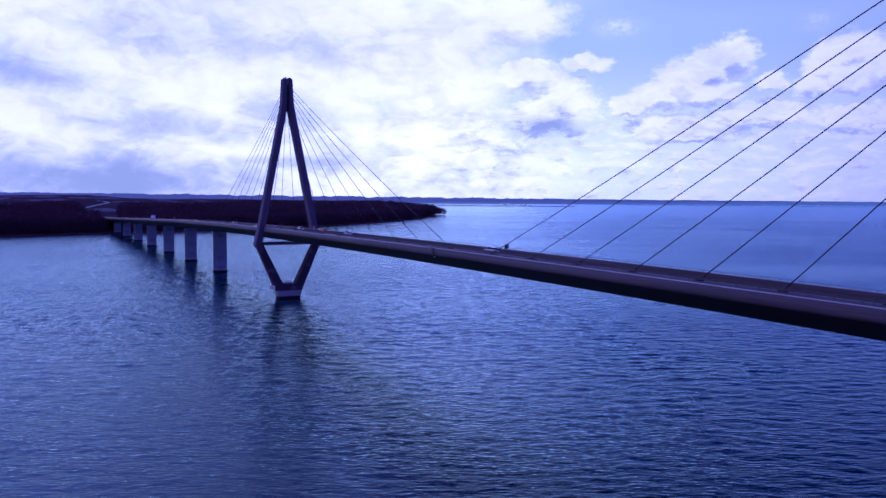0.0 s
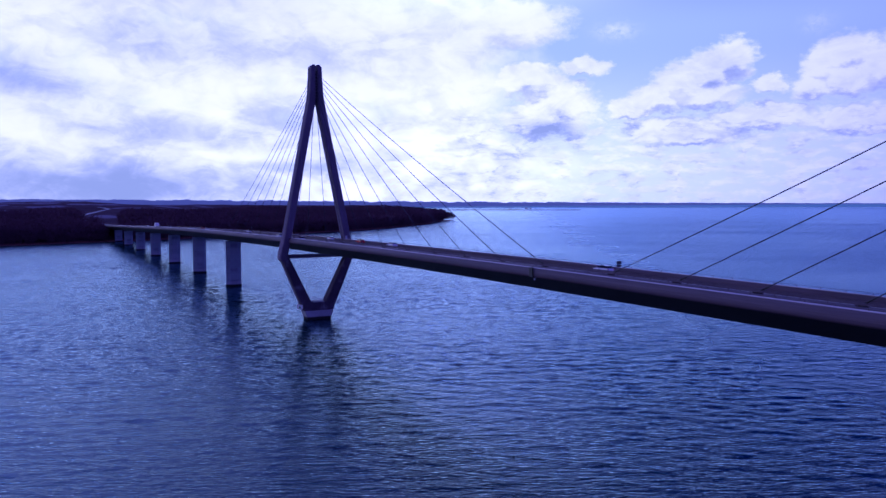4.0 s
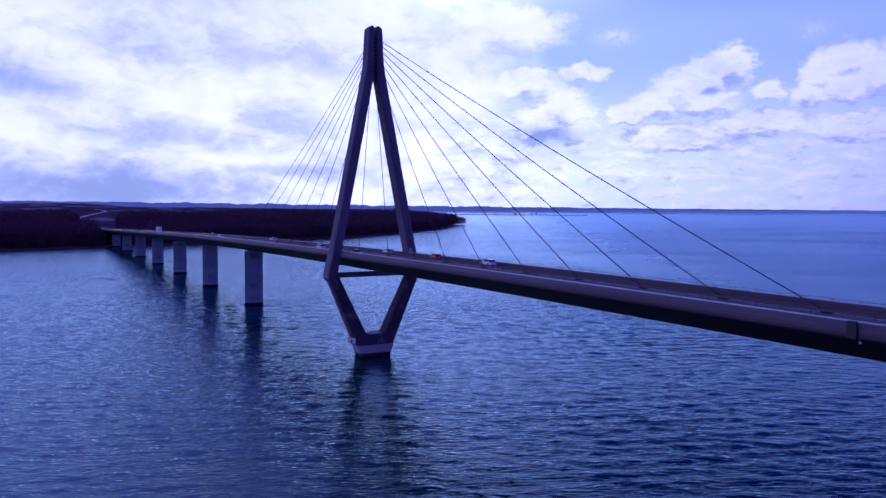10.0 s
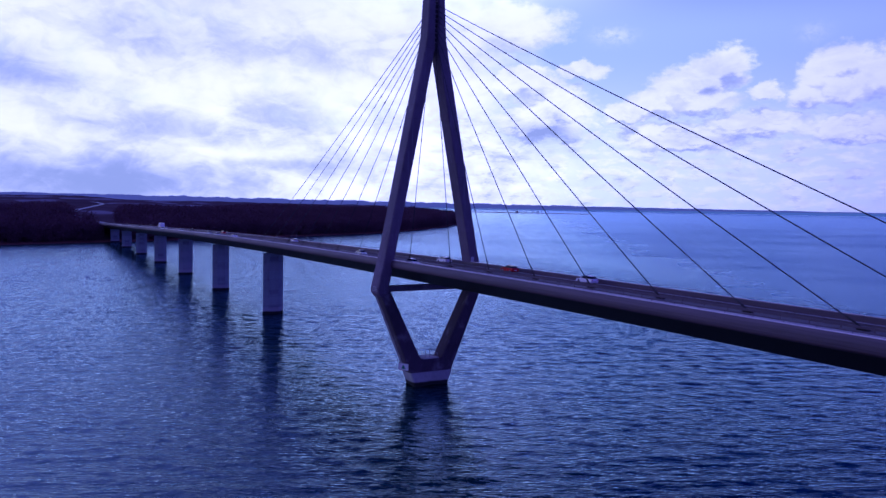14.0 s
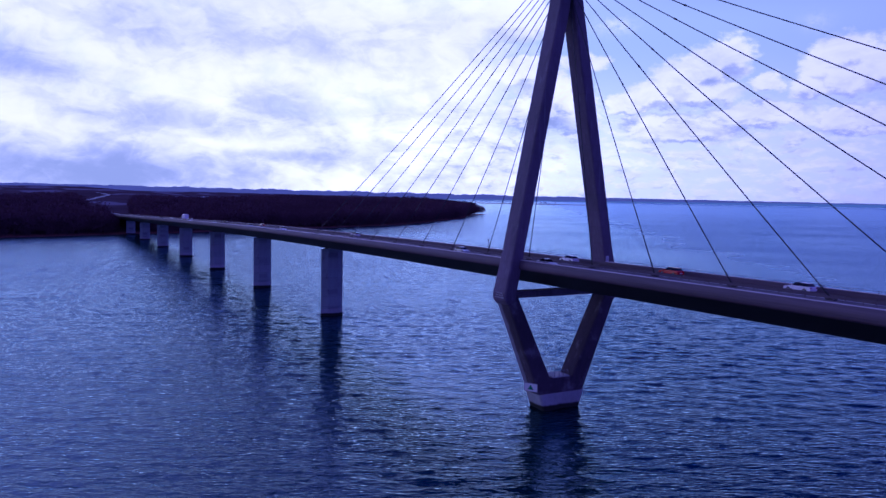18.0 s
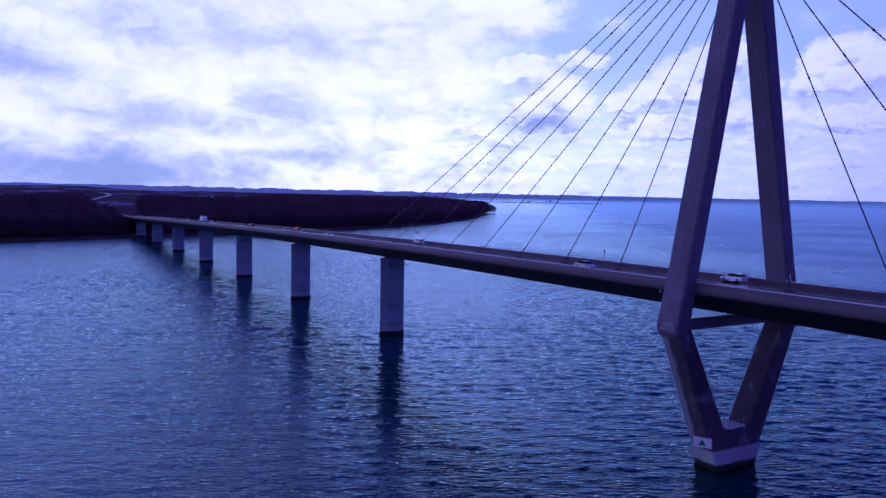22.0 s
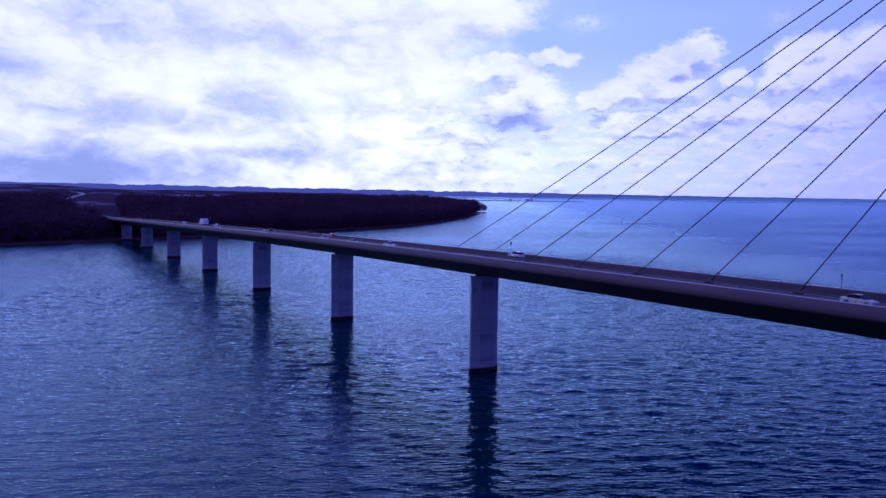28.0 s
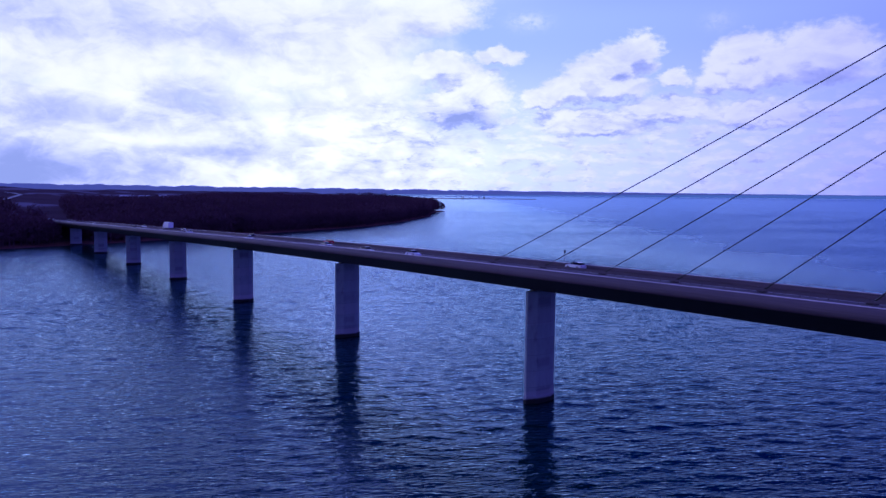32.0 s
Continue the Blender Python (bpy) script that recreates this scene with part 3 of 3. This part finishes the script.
ridge("backdrop", -20, 75, 4650, "low distant shore across the sea, blue with painted haze", 2)

# the low sandbank far out, with a few bushes
bm = bmesh.new()
bank = [(1450, 2810, 30), (1741, 2690, 26), (1847, 2605, 24), (1960, 2525, 22), (2050, 2472, 14), (2120, 2445, 3)]
loft(bm, [[(x, y - w, -0.5), (x, y - w * 0.5, 2.4), (x, y + w * 0.5, 2.4), (x, y + w, -0.5)] for x, y, w in bank])
tagged(part("sandbank", bm, SOIL), "low dark sandbank far out in the sea", "sandbank", kind="structure")
rng = np.random.default_rng(8)
bx = np.concatenate([rng.uniform(1500, 1960, 34), rng.normal(1862, 12, 10), rng.normal(1925, 16, 12)])
by = np.interp(bx, [p[0] for p in bank], [p[1] for p in bank]) + rng.uniform(-8, 8, bx.size)
tri, tv, tf = crowns(np.stack([bx, by, np.full(bx.size, 2.2)], 1), 170, 2.0, 5.5, 9, np.where(np.arange(bx.size) < 34, 0.0, 4.0))
tagged(link("bushes", tri_mesh("bushes", np.concatenate([tri, tv]), np.concatenate([np.arange(len(tri)).reshape(-1, 3), tf + len(tri)])), BARK), "scattered dark bushes on the sandbank", "bushes", kind="stuff")

# ---- the bridge ----
HALF = 10.4
GIRDER = [(-HALF, -0.25), (-HALF, -0.7), (-10.1, -0.95), (-4.6, -3.7), (-4.2, -3.85), (4.2, -3.85), (4.6, -3.7), (10.1, -0.95), (HALF, -0.7), (HALF, -0.25), (0, -0.08)]
START = -620.0
deck = thing("bridge_deck", "long grey steel box girder bridge deck with two carriageways", "bridge")
cuts = [START, -570, -490, -410, -290, -145, 0] + [120 + 80 * i for i in range(8)]
cuts[-1] = END
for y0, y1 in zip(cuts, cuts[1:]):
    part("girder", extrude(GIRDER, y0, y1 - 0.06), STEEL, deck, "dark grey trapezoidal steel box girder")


PARAPET = [(9.6, -0.3), (9.6, -0.1), (9.95, 0.0), (10.05, 0.75), (10.12, 0.83), (10.26, 0.85), (10.42, 0.76), (10.62, 0.38), (10.76, 0.0), (10.80, -0.4), (10.74, -0.75), (10.55, -0.98), (10.3, -1.05), (10.3, -0.6)]


def crown(x):
    """Fall of the road from its crown."""
    return -0.004 * max(abs(x) - 1.7, 0)


for s in (-1, 1):
    part("carriageway", extrude([(s * 1.7, 0.0), (s * 9.6, crown(9.6)), (s * 9.6, -0.245), (s * 1.7, -0.09)], START, END), ASPHALT, deck, "grey asphalt carriageway")
    for x in (2.15, 9.3):
        part("edge_line", extrude([(s * (x - 0.12), crown(x) + 0.008), (s * (x + 0.12), crown(x) + 0.008)], START, END, closed=False), LINE, deck, "white painted edge line")
    bm = bmesh.new()
    y = -280.0
    while y < END - 20:
        x = s * 5.75
        loft(bm, [[(x - 0.08, q, deck_z(x, q) + crown(x) + 0.008), (x + 0.08, q, deck_z(x, q) + crown(x) + 0.008)] for q in (y, y + 5.0)], False, False)
        y += 15.0
    part("lane_dashes", bm, LINE, deck, "white dashed lane marking", kind="stuff")
    for y0, y1 in zip(cuts, cuts[1:]):
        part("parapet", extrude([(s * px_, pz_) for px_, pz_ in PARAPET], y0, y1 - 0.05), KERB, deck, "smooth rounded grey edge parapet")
part("median_strip", extrude([(-1.7, -0.02), (-1.5, 0.12), (1.5, 0.12), (1.7, -0.02)], START, END), MEDIAN, deck, "concrete central reserve")

# guard rails: a folded steel beam on posts every four metres
POST = bmesh.new()
box(POST, -0.05, 0.05, -0.06, 0.06, 0.0, 0.78)
post_me = bpy.data.meshes.new("post")
POST.to_mesh(post_me)
post_me.materials.append(RAIL)
RPOST = bmesh.new()
box(RPOST, -0.03, 0.03, -0.04, 0.04, 0.0, 0.36)
box(RPOST, -0.07, 0.07, -0.08, 0.08, 0.0, 0.03)
rpost_me = bpy.data.meshes.new("post")
RPOST.to_mesh(rpost_me)
rpost_me.materials.append(RAIL)


def posts(owner, me, x, z, step, near, off=0.0):
    """Posts of a rail: single ones along the near stretch, the rest joined."""
    co = np.empty(len(me.vertices) * 3)
    me.vertices.foreach_get("co", co)
    co = co.reshape(-1, 3)
    polys = [tuple(p.vertices) for p in me.polygons]
    verts, faces = [], []
    y = START + 2 + off
    while y < END:
        at = (x, y, deck_z(x, y) + z)
        if near[0] < y < near[1]:
            ob = new("post", me)
            ob.parent = owner
            ob.location = at
        else:
            n = len(verts)
            verts.extend((co + np.array(at)).tolist())
            faces.extend(tuple(i + n for i in p) for p in polys)
        y += step
    rest = bpy.data.meshes.new("far_posts")
    rest.from_pydata(verts, [], faces)
    link("far_posts", rest, RAIL, owner, kind="stuff")


def beam(x, z, s):
    """The folded profile of a guard rail at x, its face turned to side s."""
    prof = [(0.0, -0.16), (0.07, -0.12), (0.07, -0.05), (0.0, 0.0), (0.07, 0.05), (0.07, 0.12), (0.0, 0.16), (-0.012, 0.16), (0.055, 0.11), (0.055, 0.06), (-0.015, 0.0), (0.055, -0.06), (0.055, -0.11), (-0.012, -0.16)]
    return [(x + s * a, z + b) for a, b in prof]


for x, s in ((-1.3, -1), (1.3, 1)):
    rail = thing("guard_rail", "galvanised guard rail beside the central reserve", "guard rail", "guard rails")
    part("beam", extrude(beam(x + s * 0.06, 0.62, s), START, END), RAIL, rail)
    posts(rail, post_me, x, 0.12, 4.0, (-230, 170))
for s in (-1, 1):
    rail = thing("handrail", "thin steel handrail on top of the parapet", "railing", "edge railings")
    part("bar", extrude([(s * 10.2 + 0.025 * math.cos(a * 1.0472), 1.20 + 0.025 * math.sin(a * 1.0472)) for a in range(6)], START, END), RAIL, rail)
    part("cap_strip", extrude([(s * 10.03, 0.80), (s * 10.06, 0.875), (s * 10.30, 0.885), (s * 10.42, 0.78)], START, END), CAP, deck, "pale strip painting the sky-lit line along the parapet's top")
    posts(rail, rpost_me, s * 10.2, 0.82, 4.0, (-230, 170), 1.0)

# ---- pylons ----
PYLON = thing("pylon", "tall diamond-shaped concrete bridge pylon standing in the sea", "bridge pylon", "pylons")


def ring(x0, x1, dep, z, s, c=0.25):
    """A cross-section of a leg with cut corners."""
    p = [(x0 + c, -dep), (x1 - c, -dep), (x1, -dep + c), (x1, dep - c), (x1 - c, dep), (x0 + c, dep), (x0, dep - c), (x0, -dep + c)]
    return [(s * x, y, z) for x, y in p]


def steps(rows, n=1):
    out = []
    for p, q in zip(rows, rows[1:]):
        out += [tuple(a + (b - a) * i / n for a, b in zip(p, q)) for i in range(n)]
    return out + [rows[-1]]


for s in (-1, 1):
    lower = part("lower_leg", loft(bmesh.new(), [ring(*r[:3], r[3], s) for r in steps([(-0.3 + 0.3, 4.05, 2.15, -6), (0.0, 4.05, 2.1, 0.0), (0.6, 4.9, 2.05, 2.0), (10.7, 13.5, 1.95, 22.4)], 3)]), LEG, PYLON, "dark concrete leg with pale stains, splayed from the foot")
    upper = part("upper_leg", loft(bmesh.new(), [ring(*r[:3], r[3], s) for r in [(11.7, 13.2, 1.9, 20.9), (11.3, 13.75, 2.15, 21.7)] + steps([(11.1, 13.8, 2.15, 22.8), (9.45, 11.92, 2.0, 31.1), (4.05, 6.60, 1.95, 58.1), (0.48, 2.95, 1.9, 76.4), (0.42, 2.45, 1.9, 79.4), (0.42, 1.95, 1.85, 88.5)], 2) + [(0.46, 1.9, 1.82, 88.9), (0.5, 1.2, 1.75, 89.6)]]), CONCRETE, PYLON, "leaning concrete leg")
    for r in range(3):
        for c in range(6 - r):
            part("bolt_cap", box(bmesh.new(), s * 13.75 - 0.1, s * 13.75 + 0.1, -1.55 + c * 0.5 + r * 0.25, -1.33 + c * 0.5 + r * 0.25, 22.1 + r * 0.4, 22.32 + r * 0.4, 0.03), PALE, PYLON, "pale bolt cap")
part("crossbeam", loft(bmesh.new(), [[(x, y, z) for y, z in ((-1.1, b), (1.1, b), (1.1, 23.2), (-1.1, 23.2))] for x, b in ((-11.6, 21.4), (-9.8, 21.95), (9.8, 21.95), (11.6, 21.4))]), CONCRETE, PYLON, "thin concrete crossbeam under the deck")
part("top_box", box(bmesh.new(), -0.45, 0.45, -1.2, 1.2, 76.3, 87.2, 0.05), DARK, PYLON, "dark steel anchor box between the legs")
for k in range(9):
    for sy in (-1, 1):
        part("anchor_plate", box(bmesh.new(), -0.4, 0.4, sy * 1.24 - 0.06, sy * 1.24 + 0.06, 78.1 + 1.06 * k, 78.4 + 1.06 * k, 0.02), RAIL, PYLON, "small steel anchor plate")
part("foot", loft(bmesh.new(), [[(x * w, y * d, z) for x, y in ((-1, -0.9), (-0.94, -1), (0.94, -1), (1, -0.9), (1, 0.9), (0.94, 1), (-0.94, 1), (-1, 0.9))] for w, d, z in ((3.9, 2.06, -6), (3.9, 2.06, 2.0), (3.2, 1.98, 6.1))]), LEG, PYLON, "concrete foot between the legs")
part("collar", loft(bmesh.new(), [[(x * w, y * d, z) for x, y in ((-1, -0.88), (-0.94, -1), (0.94, -1), (1, -0.88), (1, 0.88), (0.94, 1), (-0.94, 1), (-1, 0.88))] for w, d, z in ((4.25, 2.32, -5.0), (4.3, 2.34, 0.0), (5.4, 2.36, 3.0), (5.5, 2.32, 3.15))]), COLLAR, PYLON, "pale concrete collar round the foot, black at the waterline")
part("platform", box(bmesh.new(), -2.0, 2.0, -2.0, 2.0, 6.1, 6.3, 0.04), PALE, PYLON, "pale platform between the legs")
for x in (-1.6, -0.5, 0.5, 1.6):
    for y in (-1.9, 1.9):
        part("rail_post", box(bmesh.new(), x - 0.04, x + 0.04, y - 0.04, y + 0.04, 6.3, 7.4), ZINC, PYLON)
for y in (-1.9, 1.9):
    part("handrail", tube(bmesh.new(), (-1.7, y, 7.4), (1.7, y, 7.4), 0.04), ZINC, PYLON)
part("door", box(bmesh.new(), 10.15, 10.9, -2.13, -1.98, 28.3, 29.5, 0.03), PALE, PYLON, "pale hatch at road level")
copy_thing(PYLON, pose(0, -290, 0))

# mark for ships on the pylon's foot
mark = thing("navigation_board", "white board with a green triangle on the pylon's foot", "sign", at=pose(-6.9, -1.45, 4.72, 0, 0, 28))
part("panel", box(bmesh.new(), -0.06, 0.06, -1.35, 1.35, -0.75, 0.75, 0.02), SIGN_WHITE, mark)
bm = bmesh.new()
loft(bm, [[(x, -0.62, -0.45), (x, 0.62, -0.45), (x, 0.0, 0.5)] for x in (-0.09, -0.065)])
part("triangle", bm, GREEN, mark, "green triangle")
part("border", box(bmesh.new(), -0.05, 0.05, -1.42, 1.42, -0.82, 0.82, 0.02), ZINC, mark)
for y in (-0.9, 0.9):
    part("bracket", box(bmesh.new(), 0.05, 2.3, y - 0.06, y + 0.06, -0.1, 0.05), DARK, mark)

# ---- piers: a long eight-sided shaft, drawn in towards its two ends ----
PIER_PLAN = [(-3.72, -0.28), (-1.75, -1.08), (1.75, -1.08), (3.72, -0.28), (3.72, 0.28), (1.75, 1.08), (-1.75, 1.08), (-3.72, 0.28)]
for i in range(7):
    y = 120 + 80 * i
    for yy in (y, -290 - y) if i < 4 else (y,):
        pier = thing("bridge_pier", "pale concrete bridge pier standing in the sea" if i < 6 else "pale concrete bridge pier standing on the shore", "bridge pier", "bridge piers", pose(0, yy, 0))
        top = road_z(yy) - 4.33
        bm = bmesh.new()
        loft(bm, [[(x + (g if x > 0 else -g), y + (g if y > 0 else -g), z) for x, y in PIER_PLAN] for z, g in ((-6, 0.10), (1.4, 0.10), (1.6, 0.0), (top - 0.5, 0.0), (top, 0.08))])
        part("shaft", bm, PIER, pier)
        for x in (-1.9, 1.9):
            part("bearing", box(bmesh.new(), x - 0.5, x + 0.5, -0.5, 0.5, top, top + 0.48 - LEAN * x, 0.04), DARK, pier, "dark bearing")

abut = thing("abutment", "grey concrete abutment where the bridge meets the shore", "bridge abutment", at=pose(0, END, 0))
part("wall", box(bmesh.new(), -10.4, 10.4, -1.0, 2.0, -2, road_z(END) - 4.1, 0.1), PIER, abut)
for s in (-1, 1):
    part("wing_wall", box(bmesh.new(), s * 10.9 - 0.4, s * 10.9 + 0.4, -1.0, 14, 2, road_z(END) - 0.3, 0.08), PIER, abut)

# ---- stay cables, in one plane over the central reserve ----
for base, sgn in ((0, -1), (0, 1), (-290, 1), (-290, -1)):
    for k in range(9):
        y = base + sgn * (9.9 + 15.66 * k)
        foot = road_z(y)
        cab = thing("stay_cable", "dark steel stay cable from pylon top to deck", "cable", "stay cables", pose(0, y, foot))
        a, c = Vector((0, 0, 0.35)), Vector((0, base - y + sgn * 1.0, 78.3 + 1.06 * k - foot))
        d = (c - a).normalized()
        mid = 22.0 + 1.4 * k
        # a slight sag
        bm = bmesh.new()
        pts = [a + (c - a) * (i / 16) - Vector((0, 0, 1)) * (0.9 * (k / 8) * 4 * (i / 16) * (1 - i / 16)) for i in range(17)]
        loft(bm, [[p + 0.088 * (Vector((1, 0, 0)) * math.cos(q * 1.0472) + d.cross(Vector((1, 0, 0))) * math.sin(q * 1.0472)) for q in range(6)] for p in pts])
        part("strand", bm, CABLE, cab)
        part("guide_pipe", tube(bmesh.new(), a, a + d * 2.4, 0.15, 10, 0.12), DARK, cab, "thick dark guide pipe")
        n = (c - d * mid) - Vector((0, 0, 1)) * (0.9 * (k / 8) * 4 * (mid / (c - a).length) * (1 - mid / (c - a).length))
        part("damper", tube(bmesh.new(), n - d * 0.22, n + d * 0.22, 0.15, 8), DARK, cab, "small dark clamp on the cable")
        bm = bmesh.new()
        box(bm, -0.38, 0.38, -0.7, 0.7, 0.1, 0.6, 0.08)
        part("anchor", bm, DARK, cab, "dark anchor block on the central reserve")

# ---- signs and marks on the deck ----
panel = thing("fairway_sign", "dark mark panel on the railing over the fairway", "sign", at=pose(-10.95, -145.4, deck_z(-10.95, -145.4) - 0.15))
part("board", box(bmesh.new(), -0.05, 0.05, -0.55, 0.55, -0.75, 1.0, 0.03), DARK, panel)
part("frame", box(bmesh.new(), 0.03, 0.09, -0.62, 0.62, -0.82, 1.07, 0.03), DARK, panel)
part("bracket", box(bmesh.new(), 0.05, 0.3, -0.4, 0.4, -0.5, 0.1), DARK, panel)
LAMP_Y = 4.4
lamp = thing("navigation_lamp", "small white lamp under the bridge's edge", "lamp", "navigation lamps", at=pose(-10.8, -146.3, deck_z(-10.8, -146.3) - 1.12))
part("housing", box(bmesh.new(), -0.12, 0.16, -0.14, 0.14, 0.0, 0.3, 0.03), DARK, lamp)
part("lens", tube(bmesh.new(), (-0.02, 0, -0.22), (-0.02, 0, 0.0), 0.14, 10, 0.12), SIGN_WHITE, lamp, "white lens")
copy_thing(lamp, pose(-10.8, LAMP_Y, deck_z(-10.8, LAMP_Y) - 1.12))


def post_sign(y, h, w, panels, label):
    ob = thing("road_sign", label, "road sign", "road signs", pose(10.25, y, deck_z(10.25, y) + 0.82))
    part("pole", tube(bmesh.new(), (0, 0, -0.3), (0, 0, h), 0.06), ZINC, ob)
    for z, hh in panels:
        part("sign_panel", box(bmesh.new(), -w / 2, w / 2, -0.05, 0.05, z, z + hh, 0.02), DARK, ob, "sign panel seen from its dark back")
    part("base_plate", box(bmesh.new(), -0.3, 0.15, -0.15, 0.15, -0.12, 0.02), ZINC, ob)


post_sign(-145.5, 1.25, 1.2, ((0.62, 0.6), (0.1, 0.45)), "dark road sign on a short pole at the bridge's edge")
post_sign(124.0, 2.6, 0.5, ((2.0, 0.6),), "small dark sign on a thin pole at the bridge's edge")
post_sign(41.0, 2.2, 0.4, ((1.7, 0.5),), "small dark sign on a thin pole at the bridge's edge")


# ---- vehicles ----
def wheel(parent, x, y, r, w):
    wh = part("wheel", tube(bmesh.new(), (x - w / 2, y, r), (x + w / 2, y, r), r, 16), TYRE, parent, "black tyre")
    part("rim", tube(bmesh.new(), (x - w / 2 - 0.01, y, r), (x + w / 2 + 0.01, y, r), r * 0.62, 12), ZINC, wh, "grey rim")


def shell(profile, w, taper):
    """A body from its side profile (y, z), w wide, drawn in towards the top."""
    bm = bmesh.new()
    top = max(z for _, z in profile)
    low = min(z for _, z in profile)

    def half(z):
        return w / 2 * (1 - taper * (z - low) / (top - low))
    loft(bm, [[(s * half(z) * k, y, z) for y, z in profile] for s, k in ((-1, 0.96), (-1, 1.0), (1, 1.0), (1, 0.96))])
    bmesh.ops.bevel(bm, geom=list(bm.edges), offset=0.05, segments=2, affect="EDGES", clamp_overlap=True)
    return bm


def car(paint, label, hatch=False):
    ob = thing("car", label, "car", "cars on the bridge")
    tail = -2.15
    part("body", shell([(tail, 0.35), (tail - 0.05, 0.75), (tail + 0.1, 0.95), (0.95, 0.93), (2.0, 0.74), (2.15, 0.5), (2.1, 0.3), (1.75, 0.22), (-1.75, 0.22)], 1.76, 0.06), paint, ob)
    back = tail + (0.2 if hatch else 0.65)
    cabin = [(back, 0.93), (back + (0.35 if hatch else 0.6), 1.40), (-0.35, 1.47), (0.25, 1.40), (1.05, 0.93)]
    part("windows", shell(cabin, 1.6, 0.22), GLASS, ob, "dark car windows")
    part("roof", shell([(back + 0.42, 1.41), (-0.35, 1.49), (0.22, 1.42), (0.2, 1.39), (back + 0.45, 1.38)], 1.26, 0.02), paint, ob)
    for s in (-1, 1):
        for y in (-1.32, 1.32):
            wheel(ob, s * 0.78, y, 0.32, 0.2)
        part("headlight", box(bmesh.new(), s * 0.6 - 0.18, s * 0.6 + 0.18, 2.0, 2.14, 0.58, 0.7, 0.03), SIGN_WHITE, ob, "clear headlight")
        part("tail_light", box(bmesh.new(), s * 0.66 - 0.14, s * 0.66 + 0.14, tail - 0.07, tail + 0.05, 0.68, 0.86, 0.03), RED, ob, "red tail light")
        part("mirror", box(bmesh.new(), s * 0.92 - 0.1, s * 0.92 + 0.1, 0.62, 0.76, 0.92, 1.05, 0.03), paint, ob)
    part("number_plate", box(bmesh.new(), -0.26, 0.26, tail - 0.08, tail - 0.05, 0.5, 0.61), SIGN_WHITE, ob, "plain white plate")
    return ob


def on_road(x, y, facing):
    lean = math.degrees(math.atan(LEAN)) * (1 if facing > 0 else -1)
    return pose(x, y, deck_z(x, y) + crown(x) + 0.005, 0, lean, 0 if facing > 0 else 180)


def put(ob, x, y, facing):
    ob.matrix_world = on_road(x, y, facing)
    return ob


white_car = put(car(PAINT_WHITE, "white estate car driving on the bridge", True), 7.4, -47.0, 1)
red_car = put(car(PAINT_RED, "red hatchback driving on the bridge", True), 7.4, -22.0, 1)
grey_car = put(car(PAINT_GREY, "silver saloon car driving on the bridge"), -4.0, 30.0, -1)
black_car = put(car(PAINT_BLACK, "black saloon car driving on the bridge"), 4.0, 282.0, 1)
for src, x, y, f in ((white_car, 7.4, 6.0, 1), (white_car, 4.0, -148.0, 1), (grey_car, -7.4, -6.0, -1), (white_car, 7.4, 118.0, 1), (white_car, -4.0, 160.0, -1), (red_car, 7.4, 226.0, 1),
                     (grey_car, -7.4, 176.0, -1), (grey_car, -4.0, 205.0, -1), (white_car, -7.4, 255.0, -1), (white_car, -4.0, 330.0, -1), (white_car, 4.0, 364.0, 1), (white_car, 7.4, 446.0, 1), (black_car, -4.0, 420.0, -1), (white_car, -7.4, 500.0, -1)):
    copy_thing(src, on_road(x, y, f))

lorry = thing("lorry", "white box lorry driving off over the bridge", "lorry")
part("box_body", box(bmesh.new(), -1.25, 1.25, -4.6, 3.2, 1.0, 3.8, 0.06), PAINT_WHITE, lorry, "white box body")
cab = part("cab", shell([(3.4, 0.5), (3.4, 2.7), (4.6, 2.75), (5.2, 1.9), (5.3, 0.5)], 2.4, 0.05), PAINT_WHITE, lorry)
part("windscreen", box(bmesh.new(), -1.05, 1.05, 4.9, 5.16, 1.75, 2.45, 0.03), GLASS, cab, "dark windscreen")
part("chassis", box(bmesh.new(), -0.5, 0.5, -4.5, 4.5, 0.55, 1.0, 0.03), DARK, lorry)
for s in (-1, 1):
    for y in (-3.4, -2.2, 4.1):
        wheel(lorry, s * 1.05, y, 0.5, 0.32)
    part("tail_light", box(bmesh.new(), s * 1.0 - 0.15, s * 1.0 + 0.15, -4.66, -4.56, 0.85, 1.0), RED, lorry, "red tail light")
put(lorry, 7.2, 400.0, 1)
